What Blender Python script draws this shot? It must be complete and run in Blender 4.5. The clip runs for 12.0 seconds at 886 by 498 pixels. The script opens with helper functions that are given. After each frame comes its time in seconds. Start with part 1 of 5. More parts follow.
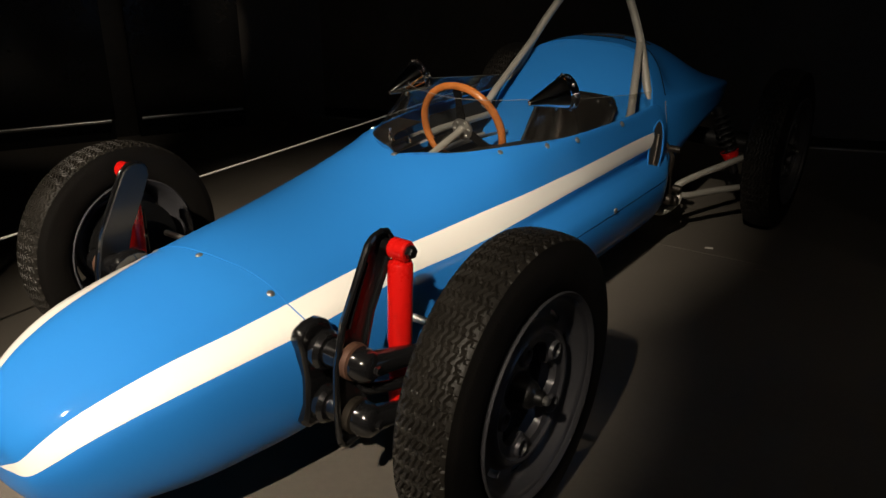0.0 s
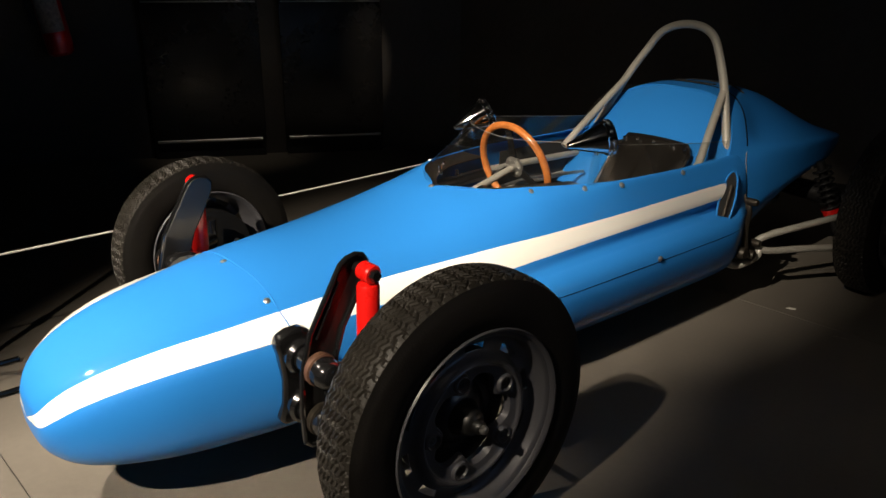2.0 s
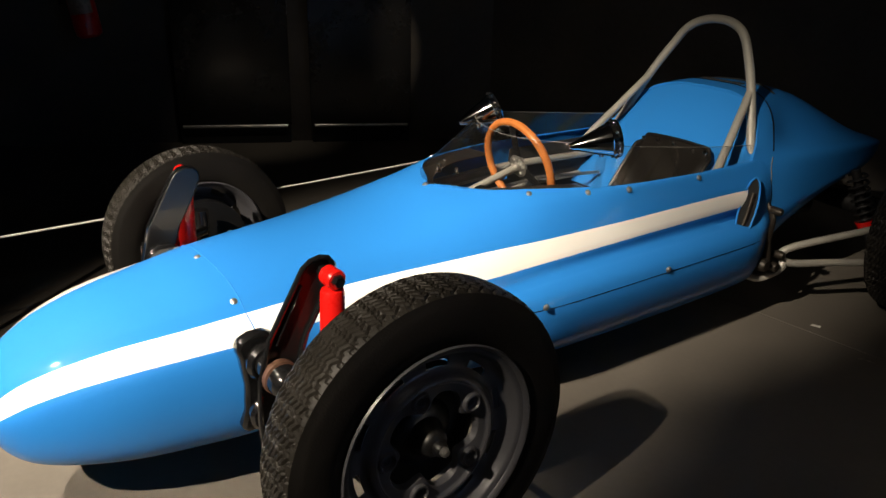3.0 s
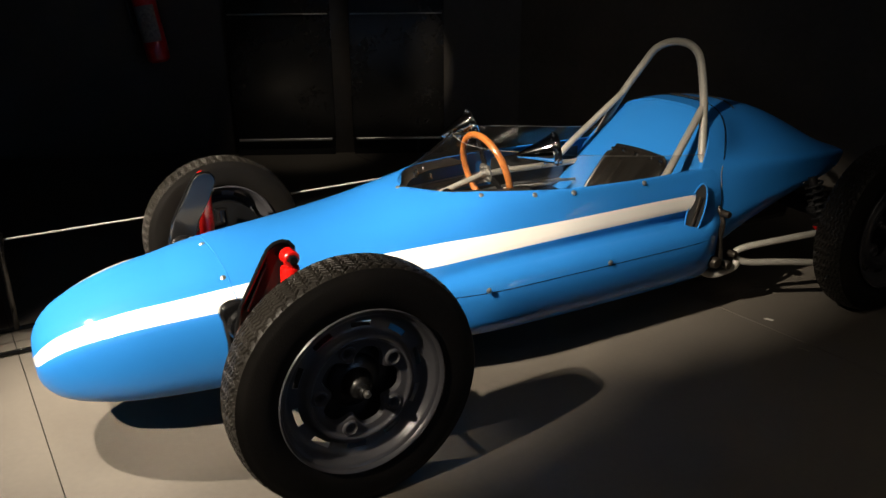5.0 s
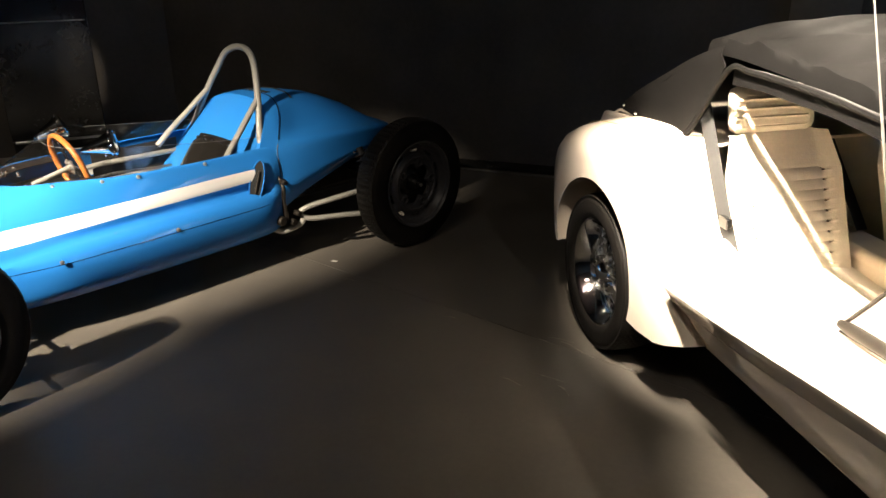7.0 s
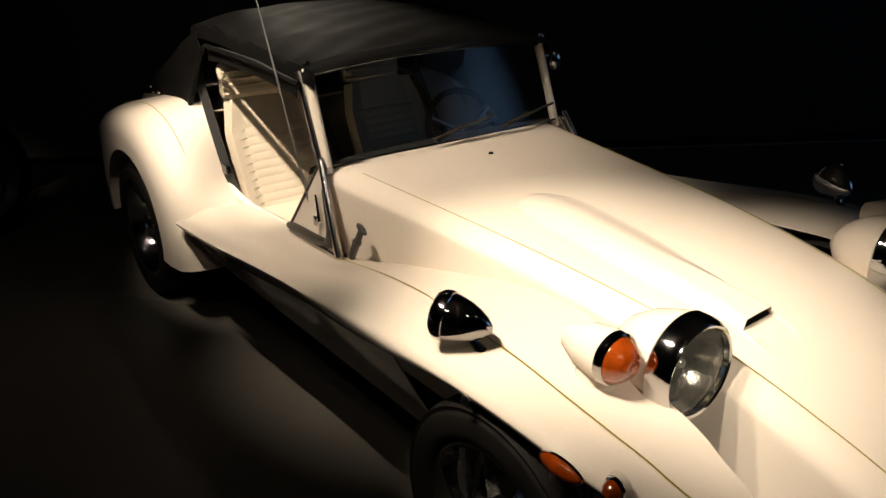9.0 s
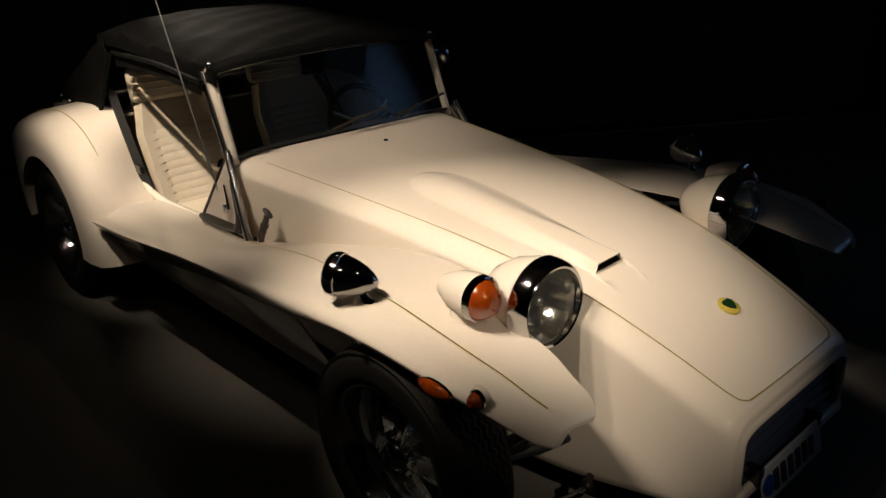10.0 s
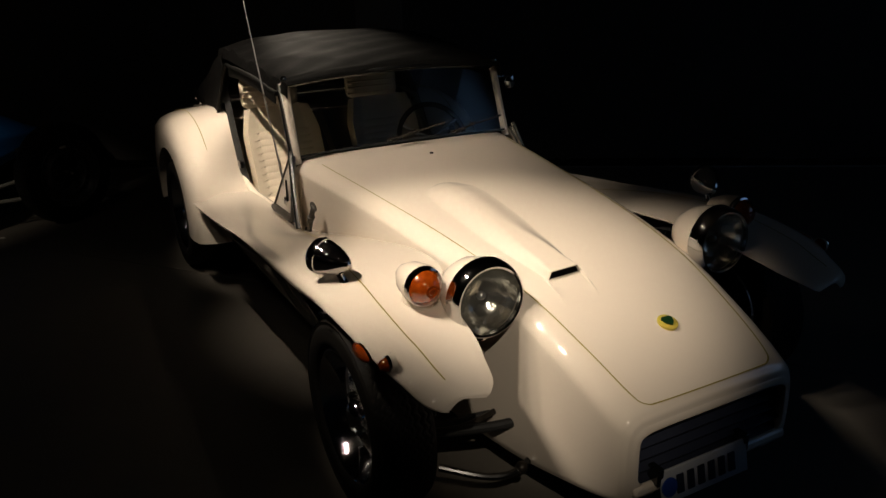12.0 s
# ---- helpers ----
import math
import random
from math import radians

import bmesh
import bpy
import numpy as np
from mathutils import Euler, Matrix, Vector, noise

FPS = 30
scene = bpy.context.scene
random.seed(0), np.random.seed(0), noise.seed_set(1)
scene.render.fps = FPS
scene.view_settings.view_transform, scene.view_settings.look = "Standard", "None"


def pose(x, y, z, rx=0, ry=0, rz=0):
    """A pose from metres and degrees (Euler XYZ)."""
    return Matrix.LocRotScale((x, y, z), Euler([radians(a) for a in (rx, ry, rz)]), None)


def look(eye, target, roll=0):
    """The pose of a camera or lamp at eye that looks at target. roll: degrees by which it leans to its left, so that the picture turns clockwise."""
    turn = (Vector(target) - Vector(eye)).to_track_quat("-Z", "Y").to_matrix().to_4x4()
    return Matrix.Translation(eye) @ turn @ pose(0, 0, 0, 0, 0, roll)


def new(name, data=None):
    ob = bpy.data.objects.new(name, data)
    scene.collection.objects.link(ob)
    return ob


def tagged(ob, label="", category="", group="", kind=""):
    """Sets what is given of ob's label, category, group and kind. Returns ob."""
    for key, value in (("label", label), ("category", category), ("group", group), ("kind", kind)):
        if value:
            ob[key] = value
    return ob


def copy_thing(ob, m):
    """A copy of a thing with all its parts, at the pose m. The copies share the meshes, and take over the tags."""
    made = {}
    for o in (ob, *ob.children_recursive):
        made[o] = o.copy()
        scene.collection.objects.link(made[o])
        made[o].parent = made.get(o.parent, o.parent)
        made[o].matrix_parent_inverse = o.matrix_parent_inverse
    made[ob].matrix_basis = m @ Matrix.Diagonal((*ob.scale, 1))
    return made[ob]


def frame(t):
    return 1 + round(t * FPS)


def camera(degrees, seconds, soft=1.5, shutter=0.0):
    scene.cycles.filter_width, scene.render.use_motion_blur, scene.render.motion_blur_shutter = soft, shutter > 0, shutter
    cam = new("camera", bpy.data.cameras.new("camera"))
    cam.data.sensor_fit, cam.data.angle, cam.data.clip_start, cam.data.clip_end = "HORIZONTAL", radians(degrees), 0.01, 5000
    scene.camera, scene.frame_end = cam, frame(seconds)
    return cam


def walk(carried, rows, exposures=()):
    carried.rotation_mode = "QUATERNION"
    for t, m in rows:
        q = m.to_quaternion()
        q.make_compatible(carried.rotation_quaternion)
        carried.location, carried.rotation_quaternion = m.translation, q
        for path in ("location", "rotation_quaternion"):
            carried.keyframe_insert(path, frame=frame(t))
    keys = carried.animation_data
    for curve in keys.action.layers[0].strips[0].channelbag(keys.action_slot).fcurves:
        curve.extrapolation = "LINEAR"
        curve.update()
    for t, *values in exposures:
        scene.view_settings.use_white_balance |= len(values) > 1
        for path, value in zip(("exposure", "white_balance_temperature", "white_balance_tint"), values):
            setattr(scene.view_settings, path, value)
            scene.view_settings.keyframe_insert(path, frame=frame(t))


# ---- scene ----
cam = camera(58.8, 12.0)
PATH = [
    (0, (1.276, -1.127, 1.125), (0.204, 0.379, 0.362), 0.3),
    (0.5, (1.45, -1.023, 1.124), (0.223, 0.373, 0.384), 1.3),
    (1, (1.589, -0.977, 1.146), (0.251, 0.324, 0.428), 1.0),
    (1.5, (1.65, -0.954, 1.174), (0.226, 0.265, 0.478), 0.3),
    (2, (1.663, -0.909, 1.172), (0.227, 0.295, 0.473), 0.5),
    (2.5, (1.653, -0.821, 1.164), (0.192, 0.338, 0.442), 0.1),
    (2.7, (1.653, -0.776, 1.166), (0.175, 0.36, 0.44), 0.5),
    (4.3, (2.009, -0.625, 1.219), (0.387, 0.303, 0.508), 0.7),
    (4.5, (2.084, -0.62, 1.238), (0.44, 0.275, 0.532), -0.3),
    (5, (2.171, -0.636, 1.252), (0.544, 0.294, 0.555), -0.3),
    (5.5, (2.347, -0.673, 1.28), (0.714, 0.266, 0.607), -1.0),
    (6, (2.58, -0.609, 1.306), (0.965, 0.349, 0.617), -0.2),
    (6.5, (2.9, -0.536, 1.306), (1.431, 0.613, 0.585), 1.6),
    (7, (3.204, -0.444, 1.413), (1.933, 0.91, 0.672), -0.9),
    (7.5, (3.383, -0.557, 1.5), (2.381, 1.017, 0.779), -0.7),
    (7.7, (3.466, -0.582, 1.506), (2.533, 1.031, 0.781), -1.6),
    (9.3, (4.094, -0.791, 1.428), (3.577, 0.985, 0.667), -1.4),
    (9.5, (4.123, -0.839, 1.426), (3.653, 0.949, 0.664), -2.1),
    (10, (4.198, -0.952, 1.442), (3.769, 0.851, 0.691), -2.3),
    (10.5, (4.37, -1.052, 1.457), (3.795, 0.715, 0.717), -1.2),
    (11, (4.561, -1.137, 1.453), (3.877, 0.59, 0.713), -1.6),
    (11.5, (4.676, -1.148, 1.477), (3.964, 0.576, 0.757), -2.9),
    (12, (4.812, -1.071, 1.478), (3.965, 0.605, 0.791), -1.4),
]
walk(cam, [(t, look(eye, target, roll)) for t, eye, target, roll in PATH],
     exposures=[(0.0, -1.08), (1.0, -0.62), (1.5, -0.45), (2.7, -0.25), (4.5, 0.05), (6.0, 0.3), (6.5, 0.7), (7.0, 1.1), (7.7, 1.05), (9.3, -2.52), (10.5, -2.82), (12.0, -2.75)])

# ---- world and lamps ----
world = bpy.data.worlds.new("dark_hall")
world.use_nodes = True
world.node_tree.nodes["Background"].inputs[0].default_value = (0.9, 0.85, 0.8, 1)
world.node_tree.nodes["Background"].inputs[1].default_value = 0.003
scene.world = world


def spot(name, eye, target, watts, angle, blend, size, colour):
    data = bpy.data.lights.new(name, "SPOT")
    data.energy, data.spot_size, data.spot_blend = watts, radians(angle), blend
    data.shadow_soft_size, data.color = size, colour
    ob = new(name, data)
    ob.matrix_world = look(eye, target)
    return ob


WARM = (1.0, 0.86, 0.68)
spot("spot_front", (1.40, -3.20, 3.25), (-0.14, -0.02, 0.3), 2500, 26.5, 1.0, 0.03, WARM)
spot("spot_side", (-1.5, -2.1, 3.1), (-0.15, -0.55, 0.2), 1300, 25, 1.0, 0.03, WARM)
spot("spot_middle", (1.28, -3.0, 3.25), (0.02, 1.02, 0.50), 1950, 18.0, 1.0, 0.03, WARM)
for k in (-1, 0, 1):
    spot("spot_near_front", (2.80 + 0.30 * k, -0.35 - 0.22 * k, 3.2), (3.86 + 0.04 * k, 0.94, 0.65), 1300, 26, 1.0, 0.03, WARM)
spot("spot_overhead", (2.3, 0.4, 3.3), (3.10, 1.69, 0.55), 1500, 34, 1.0, 0.03, WARM)
for k in (-1, 0, 1):
    spot("spot_near_rear", (2.45 - 0.25 * k, 0.10 + 0.2 * k, 3.25), (2.38, 1.97, 0.80), 1450, 28, 1.0, 0.03, WARM)
spot("spot_rear", (1.05, 3.45, 2.6), (3.12, 1.70, 0.75), 700, 17, 1.0, 0.03, WARM)
# two unseen lamps, added to brighten the gloss panels' edge and foot strips
spot("panel_edge_fill", (-0.9, 1.2, 3.3), (-2.445, 1.90, 0.60), 260, 6.5, 1.0, 0.02, WARM)
spot("panel_strip_fill", (-1.40, 0.82, 3.2), (-2.85, 1.16, 0.08), 42, 20, 1.0, 0.02, WARM)
spot("spot_nose", (5.7, -2.1, 3.2), (4.24, 0.80, 0.56), 1700, 15, 1.0, 0.03, WARM)
# a row of small lamps on a track, and pairs of narrow ones over the roadster
for k in range(6):
    spot("track_lamp", (2.9 - 0.42 * k + 0.6, -1.35 + 0.30 * k, 3.4), (3.2 - 0.42 * k, 0.3 + 0.30 * k, 0.3), 3.5, 105, 1.0, 0.012, WARM)
for x, y in ((1.5, 0.3), (1.62, 0.22), (3.6, -1.5), (3.74, -1.46), (5.3, -0.7), (4.9, 1.6), (2.6, 3.1), (5.9, 0.8)):
    spot("pin_lamp", (x, y, 3.4), (3.1, 1.55, 0.8), 40, 32, 1.0, 0.065, WARM)
# unseen blue lamp, added so the windscreen reflects a blue-lit wall
spot("blue_reflection_fill", (6.5, 0.5, 3.3), (9.3, 3.3, 2.4), 20000, 50, 1.0, 0.1, (0.25, 0.5, 1.0))

# ---- materials ----


def mat(name, colour, rough=0.5, metal=0.0, coat=0.0, coat_rough=0.015, vary=0.12, scale=8.0, bump=0.0, bump_scale=200.0, rough_vary=0.1, trans=0.0, ior=1.45, spec=0.5):
    m = bpy.data.materials.new(name)
    m.use_nodes = True
    nt = m.node_tree
    b = nt.nodes["Principled BSDF"]
    b.inputs["Metallic"].default_value = metal
    b.inputs["Coat Weight"].default_value = coat
    b.inputs["Specular IOR Level"].default_value = spec
    b.inputs["Coat IOR"].default_value = 1.65
    b.inputs["Coat Roughness"].default_value = coat_rough
    b.inputs["Transmission Weight"].default_value = trans
    b.inputs["IOR"].default_value = ior
    tc = nt.nodes.new("ShaderNodeTexCoord")
    n1 = nt.nodes.new("ShaderNodeTexNoise")
    n1.inputs["Scale"].default_value, n1.inputs["Detail"].default_value = scale, 8
    n2 = nt.nodes.new("ShaderNodeTexNoise")
    n2.inputs["Scale"].default_value, n2.inputs["Detail"].default_value = scale * 14, 5
    nt.links.new(tc.outputs["Object"], n1.inputs["Vector"])
    nt.links.new(tc.outputs["Object"], n2.inputs["Vector"])
    mx = nt.nodes.new("ShaderNodeMath")
    mx.operation = "MULTIPLY_ADD"
    mx.inputs[1].default_value = 0.45
    nt.links.new(n2.outputs["Fac"], mx.inputs[0])
    nt.links.new(n1.outputs["Fac"], mx.inputs[2])
    ramp = nt.nodes.new("ShaderNodeMapRange")
    ramp.inputs["From Min"].default_value, ramp.inputs["From Max"].default_value = 0.45, 1.0
    ramp.inputs["To Min"].default_value, ramp.inputs["To Max"].default_value = 1 - vary, 1 + vary
    nt.links.new(mx.outputs[0], ramp.inputs["Value"])
    mul = nt.nodes.new("ShaderNodeVectorMath")
    mul.operation = "MULTIPLY"
    mul.inputs[0].default_value = colour
    nt.links.new(ramp.outputs[0], mul.inputs[1])
    nt.links.new(mul.outputs[0], b.inputs["Base Color"])
    rr = nt.nodes.new("ShaderNodeMapRange")
    rr.inputs["From Min"].default_value, rr.inputs["From Max"].default_value = 0.35, 1.05
    rr.inputs["To Min"].default_value, rr.inputs["To Max"].default_value = max(0.0, rough * (1 - rough_vary * 2)), min(1, rough * (1 + rough_vary * 2))
    nt.links.new(mx.outputs[0], rr.inputs["Value"])
    nt.links.new(rr.outputs[0], b.inputs["Roughness"])
    if bump:
        n3 = nt.nodes.new("ShaderNodeTexNoise")
        n3.inputs["Scale"].default_value, n3.inputs["Detail"].default_value = bump_scale, 4
        nt.links.new(tc.outputs["Object"], n3.inputs["Vector"])
        bp = nt.nodes.new("ShaderNodeBump")
        bp.inputs["Strength"].default_value, bp.inputs["Distance"].default_value = bump, 0.002
        nt.links.new(n3.outputs["Fac"], bp.inputs["Height"])
        nt.links.new(bp.outputs[0], b.inputs["Normal"])
    return m


BLUE = mat("blue_paint", (0.019, 0.175, 0.53), 0.5, coat=0.55, coat_rough=0.06, spec=0.08, vary=0.012, scale=2, rough_vary=0.05)
STRIPE = mat("cream_stripe_paint", (0.82, 0.80, 0.75), 0.5, coat=1.0, coat_rough=0.12, spec=0.08, vary=0.015, scale=2, rough_vary=0.05)
CREAM = mat("cream_paint", (0.84, 0.735, 0.62), 0.5, coat=1.0, coat_rough=0.04, spec=0.08, vary=0.012, scale=2, rough_vary=0.05)
RUBBER = mat("tyre_rubber", (0.0075, 0.0066, 0.0057), 0.6, spec=0.16, vary=0.35, scale=10, bump=0.35, bump_scale=260)
TREAD = mat("dusty_tyre_tread", (0.0185, 0.0163, 0.0135), 0.45, spec=0.36, vary=0.4, scale=14, bump=0.4, bump_scale=300)
RIM = mat("grey_rim_paint", (0.062, 0.062, 0.070), 0.36, metal=0.2, vary=0.1, scale=12, rough_vary=0.05)
DARK_HUB = mat("black_hub_steel", (0.012, 0.012, 0.013), 0.4, metal=0.3, vary=0.3)
BLACK = mat("gloss_black_paint", (0.006, 0.006, 0.0065), 0.16, coat=0.5, vary=0.2)
BLACK_MATT = mat("matt_black", (0.012, 0.012, 0.012), 0.7, vary=0.25, bump=0.2)
RED = mat("red_enamel", (0.62, 0.008, 0.006), 0.28, coat=0.5, vary=0.06)
MAG = mat("polished_alloy", (0.78, 0.78, 0.77), 0.13, metal=1.0, vary=0.06, scale=30)
CHROME = mat("chrome", (0.82, 0.82, 0.82), 0.05, metal=1.0, vary=0.03, rough_vary=0.3)
STEEL = mat("worn_steel", (0.45, 0.44, 0.42), 0.35, metal=0.9, vary=0.2)
TUBE_GREY = mat("grey_tube_paint", (0.30, 0.29, 0.26), 0.42, metal=0.15, vary=0.12, scale=10, bump=0.08)
WOOD = mat("varnished_wood_rim", (0.38, 0.125, 0.03), 0.25, coat=0.6, vary=0.3, scale=25)
LEATHER = mat("black_leather", (0.008, 0.0068, 0.0058), 0.5, coat=1.0, coat_rough=0.24, spec=0.1, vary=0.3, bump=0.5, bump_scale=120)
VINYL = mat("cream_vinyl", (0.58, 0.50, 0.39), 0.42, vary=0.08, bump=0.3, bump_scale=180)
CLOTH = mat("black_hood_cloth", (0.0034, 0.0032, 0.0031), 0.62, spec=0.08, vary=0.32, scale=7, bump=0.5, bump_scale=350)
AMBER = mat("amber_lens", (0.46, 0.072, 0.005), 0.12, coat=0.8, vary=0.3, scale=40, trans=0.35, bump=0.6, bump_scale=110)
OIL = mat("oily_cast_metal", (0.03, 0.025, 0.02), 0.4, metal=0.6, vary=0.5, scale=25, bump=0.5, bump_scale=120)
SLOT_SHADE = mat("slot_shade_black", (0.0025, 0.0025, 0.0025), 0.9, spec=0.05)
EDGE = mat("cut_acrylic_edge", (0.14, 0.14, 0.13), 0.3, vary=0.1)
STRIP = mat("polished_strip", (0.85, 0.84, 0.80), 0.32, metal=1.0, vary=0.05)
SILVER = mat("silvered_reflector", (0.88, 0.86, 0.78), 0.14, metal=1.0, vary=0.08, scale=20, bump=0.9, bump_scale=55)
RUST = mat("rusty_seal", (0.075, 0.036, 0.022), 0.6, vary=0.4, scale=40)
GOLD = mat("gold_pinstripe", (0.32, 0.25, 0.05), 0.4, vary=0.1)
GREEN = mat("green_enamel", (0.01, 0.045, 0.015), 0.3, coat=0.4)
YELLOW = mat("yellow_enamel", (0.65, 0.5, 0.08), 0.3, coat=0.4)
WALL = mat("black_wall_paint", (0.065, 0.057, 0.048), 0.75, vary=0.35, scale=2.5, bump=0.25, bump_scale=90)
PIER = mat("dark_grey_wall_paint", (0.13, 0.115, 0.095), 0.7, vary=0.2, scale=3, bump=0.2, bump_scale=90)
PANEL = mat("black_gloss_panel", (0.011, 0.0105, 0.01), 0.22, vary=0.3, scale=3, rough_vary=0.35)
FLOOR = mat("grey_vinyl_plank", (0.125, 0.112, 0.095), 0.5, vary=0.16, scale=3.5, bump=0.12, bump_scale=70)
JOINT = mat("dark_floor_joint", (0.03, 0.028, 0.025), 0.8)
CORD = mat("white_elastic_cord", (0.7, 0.68, 0.63), 0.6)
BLUE_DARK = mat("blue_shaded_slats", (0.024, 0.027, 0.042), 0.45, vary=0.2, spec=0.25)
PLATE = mat("blue_white_plate", (0.55, 0.56, 0.58), 0.35, vary=0.08)


def glass_mat(name, tint, rough=0.02, haze=0.0):
    m = bpy.data.materials.new(name)
    m.use_nodes = True
    nt = m.node_tree
    out = nt.nodes["Material Output"]
    nt.nodes.remove(nt.nodes["Principled BSDF"])
    tr, gl, di, mix, mix2, lw, pw, sc = (nt.nodes.new("ShaderNode" + k) for k in ("BsdfTransparent", "BsdfGlossy", "BsdfDiffuse", "MixShader", "MixShader", "LayerWeight", "Math", "Math"))
    tr.inputs[0].default_value = (*tint, 1)
    gl.inputs["Roughness"].default_value = rough
    di.inputs[0].default_value = (0.8, 0.8, 0.78, 1)
    pw.operation, sc.operation = "POWER", "MULTIPLY_ADD"
    pw.inputs[1].default_value = 4.0
    sc.inputs[1].default_value, sc.inputs[2].default_value = 0.75, 0.035
    nt.links.new(lw.outputs["Facing"], pw.inputs[0])
    nt.links.new(pw.outputs[0], sc.inputs[0])
    mix2.inputs[0].default_value = haze
    nt.links.new(tr.outputs[0], mix2.inputs[1])
    nt.links.new(di.outputs[0], mix2.inputs[2])
    nt.links.new(sc.outputs[0], mix.inputs[0])
    nt.links.new(mix2.outputs[0], mix.inputs[1])
    nt.links.new(gl.outputs[0], mix.inputs[2])
    nt.links.new(mix.outputs[0], out.inputs[0])
    return m


PLEXI = glass_mat("dusty_plexiglass", (0.93, 0.93, 0.92), 0.02, 0.0015)
GLASS = glass_mat("windscreen_glass", (0.90, 0.92, 0.92), 0.01, 0.0008)
# the lens's white diffuse share is mixed in to brighten it and its ribs
LENS = glass_mat("headlamp_glass", (0.96, 0.96, 0.93), 0.08, 0.05)
ALLOY = mat("machined_alloy_face", (0.74, 0.72, 0.68), 0.26, metal=1.0, vary=0.06, scale=30)
SEAL = mat("grey_black_rubber", (0.032, 0.027, 0.022), 0.38, vary=0.2, scale=30, bump=0.15)
BRIGHT = mat("bright_trim", (0.86, 0.84, 0.80), 0.17, metal=1.0, vary=0.04, scale=20)
SATIN = mat("satin_black_steel", (0.005, 0.005, 0.0052), 0.42, coat=0.2, coat_rough=0.1, vary=0.2)
COWL = mat("brown_black_cowl", (0.013, 0.010, 0.008), 0.5, vary=0.3, scale=20, bump=0.2)

# ---- mesh helpers ----


def finish(bm, angle=35.0, merge=1e-5):
    bmesh.ops.remove_doubles(bm, verts=bm.verts, dist=merge)
    bmesh.ops.recalc_face_normals(bm, faces=bm.faces)
    for f in bm.faces:
        f.smooth = True
    lim = radians(angle)
    for e in bm.edges:
        if len(e.link_faces) != 2 or e.calc_face_angle(0) > lim:
            e.smooth = False
    return bm


def part(name, bm, material, parent=None, label="", angle=35.0, thick=0.0, bevel=0.0, clean=True):
    if clean:
        finish(bm, angle)
    me = bpy.data.meshes.new(name)
    bm.to_mesh(me)
    bm.free()
    for m in material if isinstance(material, (list, tuple)) else [material]:
        me.materials.append(m)
    ob = new(name, me)
    if thick:
        md = ob.modifiers.new("thickness", "SOLIDIFY")
        md.thickness, md.offset = thick, -1
    if bevel:
        md = ob.modifiers.new("edges", "BEVEL")
        md.width, md.segments, md.limit_method, md.angle_limit = bevel, 2, "ANGLE", radians(40)
    if parent:
        ob.parent = parent
    if label:
        tagged(ob, label)
    return ob


def thing(name, label, category, m=None, group="", kind=""):
    ob = new(name)
    ob.empty_display_size = 0.1
    if m is not None:
        ob.matrix_world = m
    return tagged(ob, label, category, group, kind)


def spline(pts, n):
    """Catmull-Rom through rows of numbers: n steps in each span."""
    p = np.array(pts, float)
    p = np.vstack([2 * p[0] - p[1], p, 2 * p[-1] - p[-2]])
    out = []
    for i in range(1, len(p) - 2):
        for k in range(n):
            t = k / n
            a, b, c, d = p[i - 1], p[i], p[i + 1], p[i + 2]
            out.append(0.5 * (2 * b + (c - a) * t + (2 * a - 5 * b + 4 * c - d) * t * t + (3 * b - a - 3 * c + d) * t ** 3))
    out.append(p[-2])
    return np.array(out)


def grid(rows, closed=False, bm=None, mats=None):
    """Faces between rows of points."""
    bm = bm or bmesh.new()
    vs = [[bm.verts.new(p) for p in r] for r in rows]
    for i in range(len(vs) - 1):
        n = len(vs[i])
        for j in range(n if closed else n - 1):
            k = (j + 1) % n
            f = bm.faces.new((vs[i][j], vs[i][k], vs[i + 1][k], vs[i + 1][j]))
            if mats:
                f.material_index = mats(i, j)
    return bm


def cap(bm, ring):
    bm.faces.new([bm.verts.new(p) for p in ring])


def tube(pts, r, seg=12, steps=6, bm=None, smooth=True, closed=False):
    """A round tube along a path; r may be a list, one for each point."""
    bm = bm or bmesh.new()
    rs = r if isinstance(r, (list, tuple)) else [r] * len(pts)
    data = [(*p, q) for p, q in zip(pts, rs)]
    if closed:
        data = data + [data[0]]
    if smooth and len(pts) > 2:
        data = spline(data, steps)
    data = np.array(data, float)
    p, rr = [Vector(q[:3]) for q in data], data[:, 3]
    tan = [(p[min(i + 1, len(p) - 1)] - p[max(i - 1, 0)]).normalized() for i in range(len(p))]
    up = tan[0].orthogonal().normalized()
    rows = []
    for i in range(len(p)):
        up = (up - tan[i] * up.dot(tan[i])).normalized()
        side = tan[i].cross(up)
        rows.append([p[i] + (up * math.cos(a) + side * math.sin(a)) * rr[i] for a in (2 * math.pi * k / seg for k in range(seg))])
    grid(rows, True, bm)
    if not closed:
        cap(bm, rows[0])
        cap(bm, rows[-1])
    return bm


def lathe(profile, seg=32, bm=None, axis="x", m=None, mats=None):
    """Turns rows of (radius, along) about an axis."""
    rows = []
    for a in range(seg):
        c, s = math.cos(2 * math.pi * a / seg), math.sin(2 * math.pi * a / seg)
        row = []
        for r, h in profile:
            v = {"x": Vector((h, r * c, r * s)), "y": Vector((r * c, h, r * s)), "z": Vector((r * c, r * s, h))}[axis]
            row.append(m @ v if m else v)
        rows.append(row)
    rows.append(rows[0])
    return grid(rows, False, bm, mats)


def box(size, m=None, bm=None):
    bm = bm or bmesh.new()
    made = bmesh.ops.create_cube(bm, size=1.0)
    bmesh.ops.transform(bm, matrix=(m or Matrix()) @ Matrix.Diagonal((*size, 1)), verts=made["verts"])
    return bm


